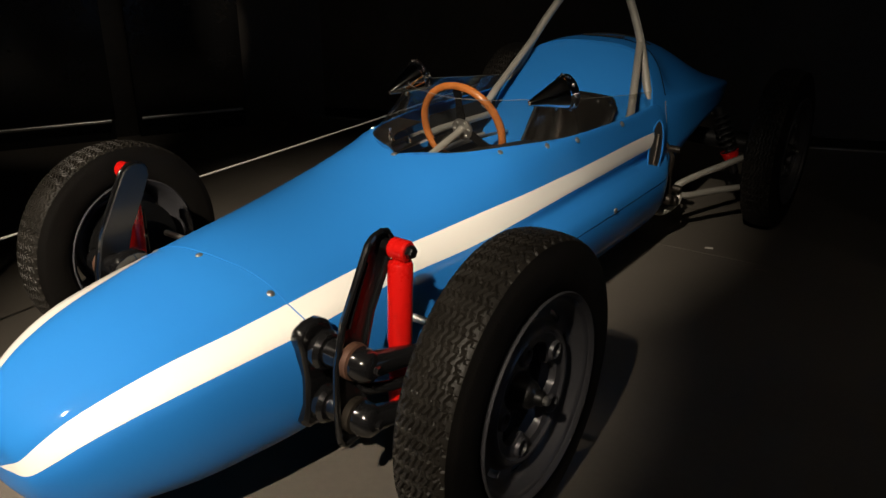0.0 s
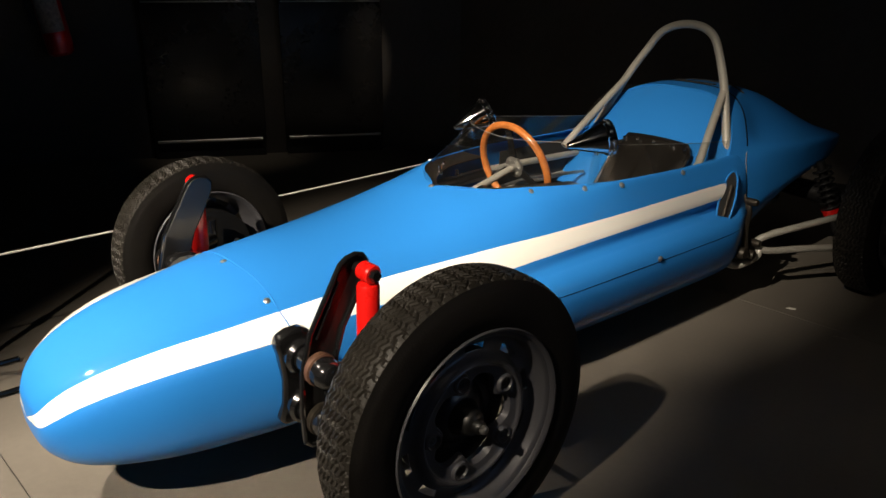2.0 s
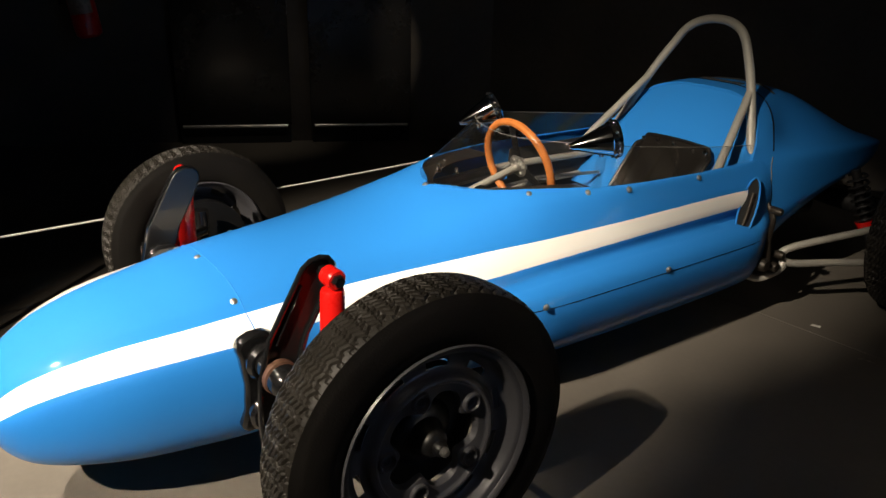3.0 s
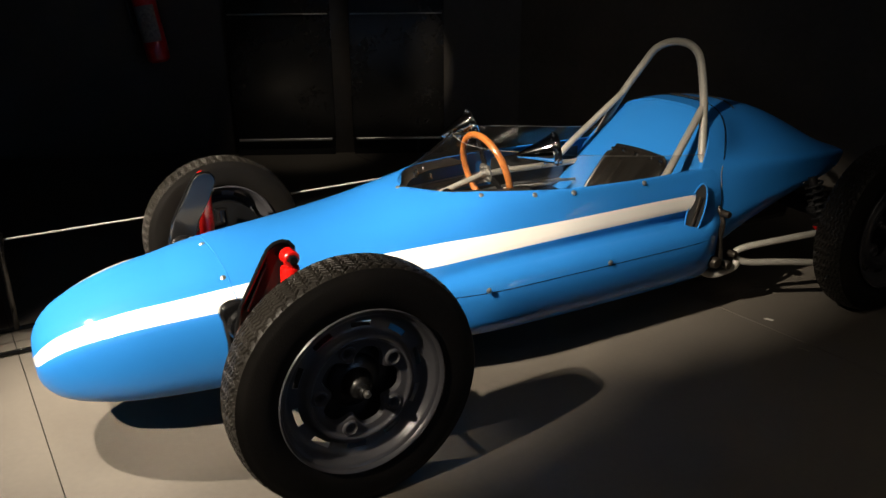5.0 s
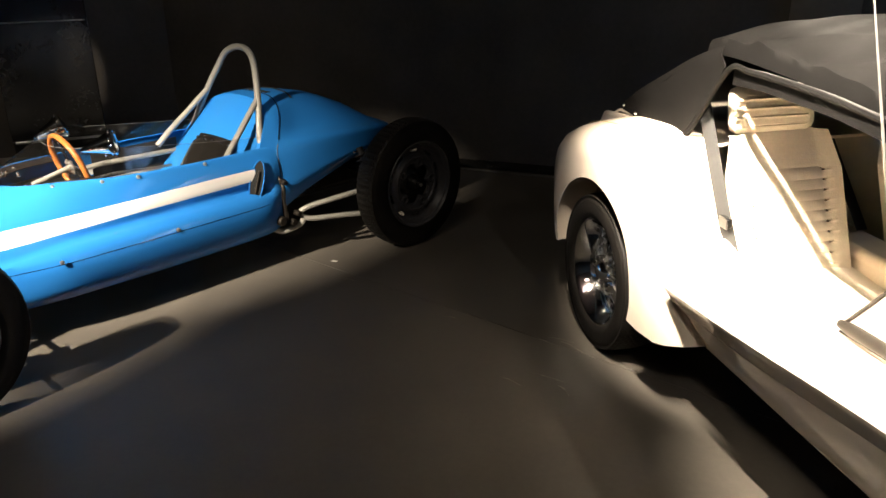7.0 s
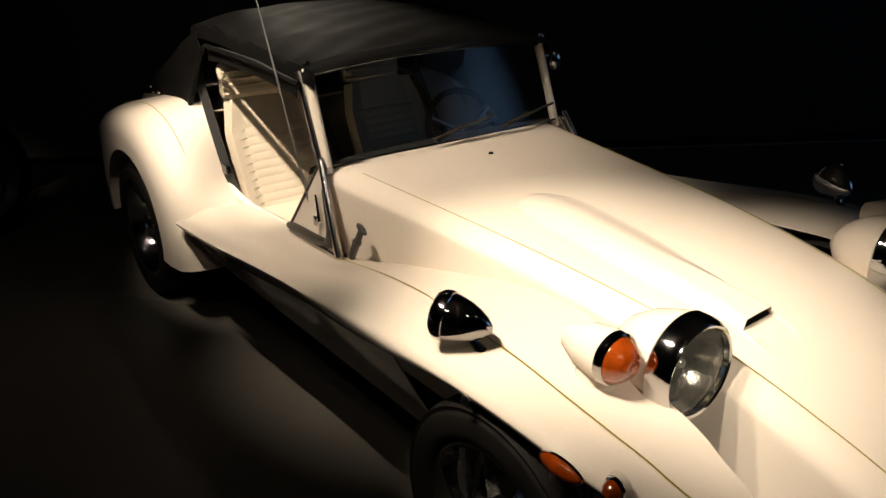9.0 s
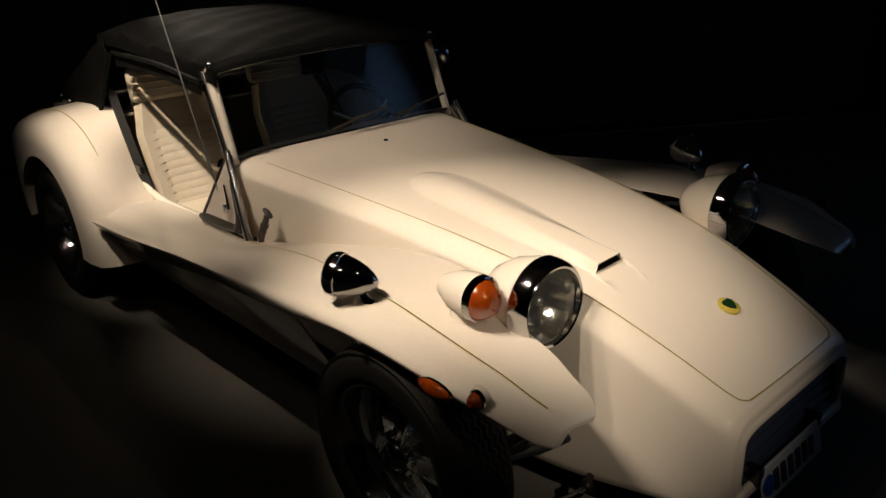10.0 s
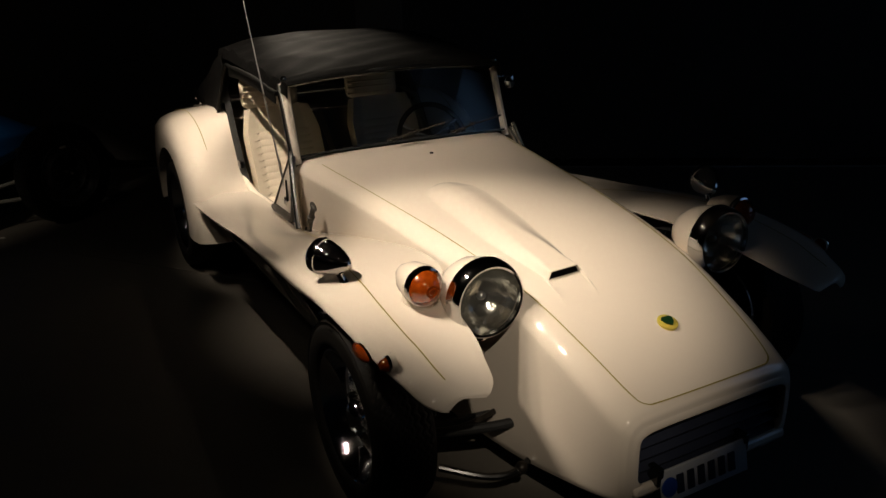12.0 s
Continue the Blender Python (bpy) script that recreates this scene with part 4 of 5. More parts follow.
def top_z(x, y):
    """Height of the bonnet."""
    i = min(range(len(ROWS_NOSE)), key=lambda k: abs(ROWS_NOSE[k][0].y - y))
    r = ROWS_NOSE[i]
    xs = [p.x for p in r[: 5 * SUB]]
    zs = [p.z for p in r[: 5 * SUB]]
    z0 = float(np.interp(abs(x), xs, zs))
    j = max(0, min(len(ROWS_NOSE) - 1, i + (1 if y > r[0].y else -1)))
    if j != i:
        q = ROWS_NOSE[j]
        z1 = float(np.interp(abs(x), [p.x for p in q[: 5 * SUB]], [p.z for p in q[: 5 * SUB]]))
        z0 += (z1 - z0) * (y - r[0].y) / (q[0].y - r[0].y)
    return z0


bm = bmesh.new()
for side in (1, -1):
    rows = []
    for r in ROWS_NOSE:
        row = []
        for k, p in enumerate(r):
            row.append(Vector((p.x * side, p.y, p.z)))
        rows.append(row)
    grid(rows, False, bm)
bonnet = cpart("bonnet", bm, CREAM, "cream glass-fibre bonnet with a long bulge", angle=50, thick=0.004)
# front face with the grille opening
ring = [Vector((p.x, p.y, p.z)) for p in ROWS_NOSE[0]]
outer = [Vector((-p.x, p.y, p.z)) for p in ring[::-1]] + ring[1:]
inner = []
for p in outer:
    a = math.atan2(p.z - 0.316, p.x)
    c, s = math.cos(a), math.sin(a)
    k = (abs(c / 0.259) ** 8 + abs(s / 0.078) ** 8) ** -0.125
    inner.append(Vector((c * k, -0.610, 0.316 + s * k)))
bm = grid([outer, [o.lerp(i, 0.5) + Vector((0, -0.004, 0)) for o, i in zip(outer, inner)], inner, [i + Vector((0, 0.05, 0)) for i in inner]])
cpart("nose_front", bm, CREAM, angle=50)
lip = cpart("nose_lip", box((0.54, 0.06, 0.03), pose(0, -0.59, 0.228, -10, 0, 0)), CREAM, bevel=0.01)
for k in range(5):
    cpart("grille_slat", box((0.524, 0.034, 0.008), pose(0, -0.588 + 0.004 * k, 0.252 + 0.031 * k, 32, 0, 0)), BLUE_DARK, bevel=0.002)
cpart("radiator", box((0.53, 0.02, 0.19), Matrix.Translation((0, -0.53, 0.31))), BLACK_MATT)
plate = cpart("number_plate", box((0.30, 0.008, 0.09), pose(-0.05, -0.632, 0.232, -12, 0, 0)), PLATE, "blue and white number plate with dark bars", bevel=0.002)
for k in range(6):
    cpart("plate_bar", box((0.022, 0.004, 0.05), pose(-0.14 + 0.036 * k, -0.638, 0.232, -12, 0, 0)), BLUE_DARK, parent=plate)
cpart("plate_badge", lathe([(0, -0.003), (0.025, -0.002), (0.026, 0.002)], 20, axis="y", m=pose(-0.175, -0.637, 0.232, -12, 0, 0)), mat("blue_plate_ink", (0.02, 0.06, 0.3), 0.4), parent=plate)
for x in (-0.20, 0.10):
    cpart("plate_bracket", box((0.02, 0.04, 0.05), pose(x, -0.61, 0.262)), BLACK, parent=plate, bevel=0.003)

# bonnet details
pin_u = [(-0.425, 1.03), (-0.39, 0.7), (-0.335, 0.2), (-0.285, -0.2), (-0.252, -0.45), (-0.235, -0.545), (-0.215, -0.575), (-0.17, -0.583), (0, -0.586)]
pin = spline(pin_u + [(-x, y) for x, y in pin_u[-2::-1]], 8)
pts = [(x, y, top_z(x, y) + 0.0012) for x, y in pin]
cpart("pinstripe", strip(pts, 0.0045, (0, -0.2, 1), lift=0.0006), GOLD, "thin gold-green pinstripe", parent=bonnet)
cpart("washer_jet", lathe([(0, 0.006), (0.007, 0.005), (0.009, 0.0)], 12, axis="z", m=Matrix.Translation((0.01, 0.943, top_z(0.01, 0.943)))), BLACK, parent=bonnet)
ez = top_z(0.012, -0.40)
em = Matrix.Translation((0.012, -0.402, ez + 0.003)) @ Matrix.Rotation(radians(19), 4, "X")
badge = cpart("badge", lathe([(0, 0.004), (0.026, 0.004), (0.029, 0.002), (0.029, -0.006)], 28, axis="z", m=em), YELLOW, "round yellow badge with a green shield", parent=bonnet)
cpart("badge_shield", slab([(0, -0.019), (0.013, -0.008), (0.019, 0.008), (0.013, 0.016), (-0.013, 0.016), (-0.019, 0.008), (-0.013, -0.008)], 0.003, em @ Matrix.Translation((0, 0, 0.006))), GREEN, parent=bonnet)
# power bulge: a teardrop that ends in an air slot open to the front
BY = [-0.150, 0.0, 0.2, 0.45, 0.53, 0.585, 0.605]
BW = [0.058, 0.088, 0.116, 0.126, 0.116, 0.080, 0.03]
BH = [0.024, 0.020, 0.017, 0.014, 0.010, 0.004, 0.0]
SLOT_Y = -0.150


def bulge_x(y):
    return float(np.interp(y, [-0.15, 0.1, 0.6], [-0.148, -0.155, -0.132]))


rows = []
for y in np.linspace(SLOT_Y, 0.604, 64):
    hw, hh = float(np.interp(y, BY, BW)), float(np.interp(y, BY, BH))
    row = []
    for u in np.linspace(-1, 1, 41):
        q = min(1.0, (1 - abs(u)) / float(np.interp(y, [-0.15, -0.08, 0.2], [0.22, 0.5, 0.95])))
        x = bulge_x(y) + u * hw
        row.append(Vector((x, y, top_z(x, y) - 0.0015 + (hh + 0.003) * q * q * (3 - 2 * q))))
    rows.append(row)
mouth = rows[0]
cpart("bonnet_bulge", grid(rows), CREAM, "long teardrop bulge with an air slot", parent=bonnet, angle=60, thick=0.003)
# near-black sheet just inside the mouth; its colour is the slot's inner shade
bm = bmesh.new()
grid([[p + Vector((0, 0.012, -0.003)) for p in mouth], [Vector((p.x, p.y + 0.004, top_z(p.x, p.y) + 0.0006)) for p in mouth]], False, bm)
cpart("slot_shade", bm, SLOT_SHADE, "black sheet for the shade in the air slot", parent=bonnet)
# ramp in front of the slot, with raised side edges running out to the front
rows = []
for y in np.linspace(SLOT_Y + 0.006, SLOT_Y - 0.105, 12):
    t = (SLOT_Y + 0.006 - y) / 0.111
    hw = 0.060 - 0.004 * t
    row = []
    for q, h in ((-1.10, -0.001), (-1.0, 0.0055 * (1 - t)), (-0.93, 0.0008), (-0.5, 0.0004), (0.5, 0.0004), (0.93, 0.0008), (1.0, 0.0095 * (1 - t)), (1.10, -0.001)):
        x = -0.148 - 0.012 * t + q * hw
        row.append(Vector((x, y, top_z(x, y) + h)))
    rows.append(row)
cpart("slot_ramp", grid(rows), CREAM, "ramp before the slot", parent=bonnet, angle=30)

# ---- front wings: one long shape from the tip to the running board ----
WING = [
    (-0.440, 0.590, 0.516, 0.690, 0.512, 0.006), (-0.435, 0.573, 0.525, 0.714, 0.522, 0.010), (-0.408, 0.552, 0.540, 0.744, 0.541, 0.016), (-0.34, 0.532, 0.556, 0.765, 0.566, 0.020), (-0.26, 0.512, 0.578, 0.788, 0.592, 0.024), (-0.08, 0.485, 0.612, 0.802, 0.616, 0.028),
    (0.10, 0.42, 0.638, 0.804, 0.620, 0.034), (0.35, 0.41, 0.618, 0.802, 0.604, 0.05), (0.70, 0.44, 0.555, 0.797, 0.566, 0.07), (1.0, 0.48, 0.500, 0.792, 0.536, 0.09),
    (1.4, 0.50, 0.497, 0.793, 0.492, 0.095), (1.755, 0.52, 0.485, 0.792, 0.466, 0.085),
]
ROWS_WING = []
for y, xi, zi, xo, zo, lipd in spline(WING, 5):
    edge = max(0.0, min(1.0, (y - 0.35) / 0.5))
    cs = [(xi, zi), (xi + (xo - xi) * 0.3, zi - (zi - zo) * 0.2 + 0.008), (xi + (xo - xi) * 0.6, zi - (zi - zo) * 0.5 + 0.016), (xo - min(0.05, 0.22 * (xo - xi)), zo + (0.014 if y < 0.3 else 0.014 - 0.009 * min(1, (y - 0.3) / 0.5))), (xo - min(0.014, 0.08 * (xo - xi)) * (1 - 0.6 * edge), zo + 0.004 - 0.001 * edge), (xo, zo - min(0.014, lipd * 0.4) * (1 - 0.6 * edge)), (xo - (0.008 + 0.042 * edge) * lipd / 0.1, zo - lipd * 0.7), (xo - (0.026 + 0.048 * edge) * lipd / 0.1, zo - lipd)]
    ROWS_WING.append([Vector((x, y, z)) for x, z in spline(cs, 3)])


def wing_z(x, y):
    zs = [float(np.interp(abs(x), [p.x for p in r[:14]], [p.z for p in r[:14]])) for r in ROWS_WING]
    return float(np.interp(y, [r[0].y for r in ROWS_WING], zs))


wings = {}
for side in (1, -1):
    w = cpart("front_wing", grid([[Vector((p.x * side, p.y, p.z)) for p in r] for r in ROWS_WING]), CREAM, "cream front wing running into the running board", angle=50, thick=0.004)
    wings[side] = w
    end = ROWS_WING[-1]
    bm = bmesh.new()
    cap(bm, [(p.x * side, p.y - 0.001, p.z) for p in end] + [(0.53 * side, end[0].y - 0.001, 0.38)])
    cpart("board_end", bm, CREAM, parent=w)
    # flat sill leaning in below the edge of the board
    rows = []
    for r in ROWS_WING:
        if r[0].y > 0.32:
            lip = r[-1]
            rows.append([Vector((side * x, lip.y, z)) for x, z in ((lip.x - 0.003, lip.z + 0.008), (lip.x * 0.6 + 0.25, lip.z * 0.6 + 0.0944), (0.625, 0.236))])
    cpart("sill", grid(rows), CREAM, "flat cream sill below the running board", parent=w, angle=30, thick=0.004)
    pl = spline([(0.545, 0.98), (0.60, 0.55), (0.66, 0.25), (0.685, 0.0), (0.69, -0.2), (0.68, -0.34), (0.674, -0.395)], 8)
    cpart("pinstripe", strip([(x * side, y, wing_z(x, y) + 0.004) for x, y in pl], 0.004, (0, 0, 1), lift=0.0006), GOLD, parent=w)
    cpart("wing_bolt", ball(0.011, Matrix.Translation((0.806 * side, 0.05, 0.592)), u=12, v=8), CHROME, parent=w)
    # side marker and repeater
    m1 = Matrix.Translation((0.800 * side, -0.20, 0.583)) @ Matrix.Diagonal((0.014, 0.048, 0.018, 1))
    base = cpart("side_marker", ball(1.0, m1, u=20, v=12), AMBER, "amber side marker", parent=w)
    cpart("marker_rim", lathe([(0.99, 0), (1.1, 0.0), (1.08, 0.5), (0.97, 0.5)], 24, m=Matrix.Translation((0.795 * side, -0.20, 0.583)) @ Matrix.Diagonal((0.011 * side, 0.048, 0.018, 1))), CHROME, parent=w)
    m2 = Matrix.Translation((0.774 * side, -0.300, 0.590)) @ Matrix.Diagonal((0.9, 0.82, 0.82, 1))
    rep = cpart("repeater_lamp", lathe([(0, 0.026 * side), (0.01, 0.025 * side), (0.018, 0.018 * side), (0.0215, 0.006 * side), (0.023, -0.01 * side)], 20, m=m2), AMBER, "small round amber repeater", parent=w)
    cpart("repeater_rim", lathe([(0.0225, 0.006 * side), (0.026, 0.004 * side), (0.027, -0.012 * side)], 20, m=m2), CHROME, parent=w)
    cpart("repeater_boss", lathe([(0.027, -0.002 * side), (0.029, -0.008 * side), (0.031, -0.016 * side)], 20, m=m2), CREAM, parent=w)

    # headlamp pod, chrome rim, lens
    H = Matrix.Translation((0.430 * side, -0.185, 0.634)) @ Matrix.Diagonal((1.12, 1.12, 1.12, 1))
    pod = cpart("headlamp", lathe([(0.093, 0.0), (0.096, 0.02), (0.092, 0.05), (0.08, 0.09), (0.055, 0.13), (0.025, 0.155), (0, 0.162)], 36, axis="y", m=H), CREAM, "round headlamp in a cream pod")
    cpart("headlamp_rim", lathe([(0.081, -0.010), (0.083, -0.020), (0.088, -0.022), (0.094, -0.016), (0.099, 0.0), (0.100, 0.022), (0.097, 0.026)], 40, axis="y", m=H), CHROME, parent=pod)
    cpart("reflector", lathe([(0.084, -0.004), (0.078, 0.012), (0.066, 0.030), (0.050, 0.046), (0.032, 0.056), (0.015, 0.061), (0, 0.062)], 40, axis="y", m=H), SILVER, parent=pod)
    cpart("bulb", ball(0.011, H @ Matrix.Translation((0, 0.025, 0)), u=12, v=8), STEEL, parent=pod)
    bm = bmesh.new()
    rows = []
    for k in range(13):
        r = 0.086 * k / 12
        rows.append([H @ Vector((r * math.cos(a), -0.030 + 0.026 * (r / 0.086) ** 2 + (0.003 * math.sin(r * math.cos(a) * 560) if 0 < k < 12 else 0), r * math.sin(a))) for a in np.linspace(0, 2 * math.pi, 145)])
    grid(rows, False, bm)
    ln = cpart("lens", bm, LENS, "ribbed clear lens", parent=pod, angle=80)
    ln.visible_shadow = False
    foot = bmesh.new()
    grid([[H @ Vector((0.05 * k * math.cos(a), 0.05 + 0.07 * k * math.sin(a), z)) for a in np.linspace(0, 2 * math.pi, 20)] for z, k in ((-0.05, 0.55), (-0.09, 0.42), (-0.115, 0.5))], False, foot)
    cpart("pod_foot", foot, BRIGHT, parent=pod)

    # indicator in its own pod
    I = Matrix.Translation((0.583 * side, -0.125, 0.682)) @ Matrix.Diagonal((1.2, 1.2, 1.2, 1))
    ind = cpart("indicator", lathe([(0.043, 0.0), (0.046, 0.02), (0.04, 0.06), (0.022, 0.10), (0, 0.11)], 28, axis="y", m=I), CREAM, "round amber indicator in a cream pod")
    cpart("indicator_rim", lathe([(0.041, -0.006), (0.045, -0.004), (0.046, 0.008), (0.043, 0.012)], 28, axis="y", m=I), CHROME, parent=ind)
    cpart("indicator_lens", lathe([(0, -0.036), (0.006, -0.0362), (0.008, -0.0345), (0.014, -0.0345), (0.016, -0.0325), (0.022, -0.0305), (0.024, -0.0285), (0.030, -0.0235), (0.032, -0.0205), (0.037, -0.013), (0.0395, -0.006), (0.042, 0.004)], 32, axis="y", m=I), AMBER, "domed amber lens", parent=ind)
    cpart("indicator_foot", lathe([(0.03, -0.01), (0.034, -0.05), (0.05, -0.09)], 20, axis="z", m=I @ Matrix.Translation((0, 0.04, 0))), CREAM, parent=ind)

    # bullet mirror on the wing
    B = Matrix.Translation((0.703 * side, 0.108, 0.690)) @ pose(0, 0, 0, 8, 0, -29 * side)
    mir = cpart("wing_mirror", lathe([(0, -0.012), (0.010, -0.009), (0.022, 0.004), (0.034, 0.024), (0.043, 0.046), (0.049, 0.070), (0.0505, 0.082), (0.054, 0.083), (0.055, 0.092), (0.053, 0.104), (0.046, 0.114), (0.03, 0.120), (0.0, 0.122)], 32, axis="y", m=B), CHROME, "chrome bullet mirror on a stem")
    cpart("stem", tube([(0.722 * side, 0.15, 0.672), (0.715 * side, 0.135, 0.65), (0.707 * side, 0.118, 0.628)], [0.011, 0.010, 0.016], 10), CHROME, parent=mir)

    # bonnet catch
    cx, cy = 0.512 * side, 0.93
    catch = cpart("bonnet_catch", tube([(cx, 0.982, 0.482), (cx + 0.008 * side, 0.962, 0.520), (cx + 0.010 * side, 0.942, 0.556), (cx + 0.008 * side, 0.920, 0.592), (cx + 0.006 * side, 0.906, 0.620)], [0.010, 0.0095, 0.0125, 0.0105, 0.009], 12, 4), SEAL, "black rubber bonnet catch")
    km = Matrix.Translation((cx + 0.006 * side, 0.902, 0.626)) @ Matrix.Rotation(radians(30), 4, "X")
    cpart("catch_knob", ball(1.0, km @ Matrix.Diagonal((0.011, 0.026, 0.0075, 1)), u=18, v=10), SEAL, parent=catch)
    cpart("catch_collar", lathe([(0.010, -0.004), (0.0145, -0.002), (0.0145, 0.006), (0.010, 0.008)], 14, axis="z", m=Matrix.Translation((cx + 0.009 * side, 0.930, 0.575)) @ Matrix.Rotation(radians(30), 4, "X")), SEAL, parent=catch)
    cpart("catch_toe", tube([(cx + 0.006 * side, 0.972, 0.496), (cx + 0.010 * side, 0.995, 0.500), (cx + 0.006 * side, 1.008, 0.515)], [0.008, 0.008, 0.004], 10), SEAL, parent=catch)
    cpart("catch_base", box((0.02, 0.03, 0.012), pose(cx, 0.968, 0.490)), CHROME, parent=catch, bevel=0.003)

# ---- body tub, sills and tail ----
side_outline = [(1.10, 0.22), (1.10, 0.70), (1.16, 0.72), (1.20, 0.60), (1.28, 0.525), (1.45, 0.50), (1.70, 0.49), (1.84, 0.505), (1.93, 0.57), (2.0, 0.68), (2.07, 0.745), (2.2, 0.765), (2.6, 0.765), (2.85, 0.74), (2.95, 0.6), (2.95, 0.24)]
for side in (1, -1):
    m = Matrix(((0, 0, 1, 0.512 * side), (1, 0, 0, 0), (0, 1, 0, 0), (0, 0, 0, 1)))
    cpart("side_panel", slab(side_outline, 0.03, m), CREAM, "cream cut-away door side", bevel=0.012)
bm = grid([[Vector((x, y, z)) for y, z in ((2.12, 0.77), (2.4, 0.785), (2.75, 0.765), (2.9, 0.70), (2.955, 0.58), (2.955, 0.25))] for x in np.linspace(-0.5, 0.5, 9)])
cpart("rear_deck", bm, CREAM, angle=50, thick=0.01)
cpart("floor_pan", box((0.98, 1.9, 0.03), Matrix.Translation((0, 2.0, 0.215))), BLACK_MATT)
cpart("front_floor", box((0.6, 1.6, 0.03), Matrix.Translation((0, 0.35, 0.20))), BLACK_MATT)
cpart("bulkhead", box((0.96, 0.02, 0.5), Matrix.Translation((0, 1.06, 0.47))), BLACK_MATT)
cpart("dash", box((0.94, 0.10, 0.18), pose(0, 1.20, 0.655)), BLACK_MATT, "black dashboard", bevel=0.03)
cpart("scuttle", grid([[Vector((x, y, 0.757 + 0.012 * (1 - (x / 0.5) ** 2) - dz)) for x in np.linspace(-0.5, 0.5, 13)] for y, dz in ((1.12, 0.0), (1.18, 0.0), (1.23, 0.02), (1.25, 0.05))]), BLACK_MATT, "black scuttle top")
cpart("rear_trim", grid([[Vector((x, y, z)) for x in np.linspace(-0.49, 0.49, 7)] for y, z in ((2.20, 0.25), (2.22, 0.6), (2.3, 0.76))]), VINYL, thick=0.01)
cpart("tunnel", box((0.16, 1.0, 0.24), pose(0, 1.65, 0.35)), VINYL, "cream vinyl tunnel cover", bevel=0.03)

# ---- rear wings ----
ARCH = [(1.735, 0.265), (1.75, 0.40), (1.80, 0.54), (1.89, 0.66), (2.03, 0.745), (2.22, 0.785), (2.42, 0.772), (2.60, 0.738), (2.685, 0.675), (2.715, 0.53), (2.67, 0.36), (2.64, 0.29)]
INNER = [(1.955, 0.255), (1.945, 0.32), (1.965, 0.42), (2.02, 0.52), (2.13, 0.595), (2.27, 0.625), (2.40, 0.605), (2.51, 0.545), (2.575, 0.47), (2.605, 0.40), (2.60, 0.33), (2.585, 0.295)]
ao, ai = spline(ARCH, 5), spline(INNER, 5)
for side in (1, -1):
    rows = []
    for (y, z), (yi, zi) in zip(ao, ai):
        o, n = Vector((0, y, z)), Vector((0, yi, zi))
        d = (n - o)
        up = -d.normalized()
        f = max(0.0, min(1.0, (2.1 - y) / 0.25)) * max(0.0, min(1.0, (z - 0.38) / 0.15))
        sweep = {0.50: 0.17, 0.58: 0.09, 0.66: 0.03}
        rows.append([Vector((x * side, q.y + f * sweep.get(x, 0.0), q.z)) for x, q in ((0.50, o + up * 0.03), (0.58, o + up * 0.024), (0.66, o + up * 0.016), (0.72, o + up * 0.004), (0.765, o - up * 0.018), (0.79, o - up * 0.05), (0.80, o.lerp(n, 0.62)), (0.798, n), (0.78, n + up * 0.01), (0.66, n + up * 0.012))])
    rw = cpart("rear_wing", grid(rows), CREAM, "cream flared rear wing", angle=50)
    cpart("pinstripe", strip([(0.675 * side, r[2].y, r[2].z + 0.0) for r in rows[8:40]], 0.004, [(0.0, r[2].y - 2.3, r[2].z - 0.3) for r in rows[8:40]], lift=0.0015), GOLD, parent=rw)


# ---- wheels ----
def mag_wheel():
    prof = [(.146, -.07), (.148, -.03), (.158, -.022), (.162, .0), (.168, .012), (.171, .034), (.181, .050), (.185, .066), (.190, .072), (.196, .071), (.198, .058)]
    w = cpart("wheel", lathe(prof, 64), CHROME, "chrome mag wheel with five spokes", angle=40)
    part("tyre", tyre_mesh(0.285, 0.186, 0.084, 0.074, 480, 60, 0.3), [RUBBER, RUBBER], w, "black road tyre", angle=28)
    part("brake_drum", lathe([(0, -0.03), (0.11, -0.03), (0.12, -0.045), (0.12, -0.08), (0, -0.08)], 32), DARK_HUB, w)
    part("backing", lathe([(0.162, -0.06), (0.08, -0.062), (0, -0.062)], 32), BLACK_MATT, w)
    for k in range(5):
        a = 2 * math.pi * k / 5 + 0.3
        rot = Matrix.Rotation(a, 4, "X")
        bm = bmesh.new()
        rows = []
        for r, wd, h, dp in ((0.03, 0.018, 0.034, 0.03), (0.06, 0.022, 0.032, 0.03), (0.095, 0.030, 0.020, 0.03), (0.160, 0.048, -0.010, 0.02)):
            rows.append([rot @ Vector((x, q, r)) for q, x in ((-wd, h - dp), (-wd * 0.95, h - 0.012), (-wd * 0.45, h - 0.002), (0, h + 0.006), (wd * 0.45, h - 0.002), (wd * 0.95, h - 0.012), (wd, h - dp))])
        grid(rows, False, bm)
        part("spoke", bm, ALLOY, w, angle=12, thick=0.004)
    part("hub_cap", lathe([(0, 0.062), (0.02, 0.060), (0.034, 0.05), (0.04, 0.035), (0.042, 0.01)], 28), CHROME, w)
    for k in range(4):
        a = 2 * math.pi * k / 4
        part("wheel_nut", lathe([(0, 0.048), (0.007, 0.047), (0.010, 0.04), (0.010, 0.02)], 6, m=Matrix.Translation((0, 0.055 * math.cos(a), 0.055 * math.sin(a)))), CHROME, w)
    return w


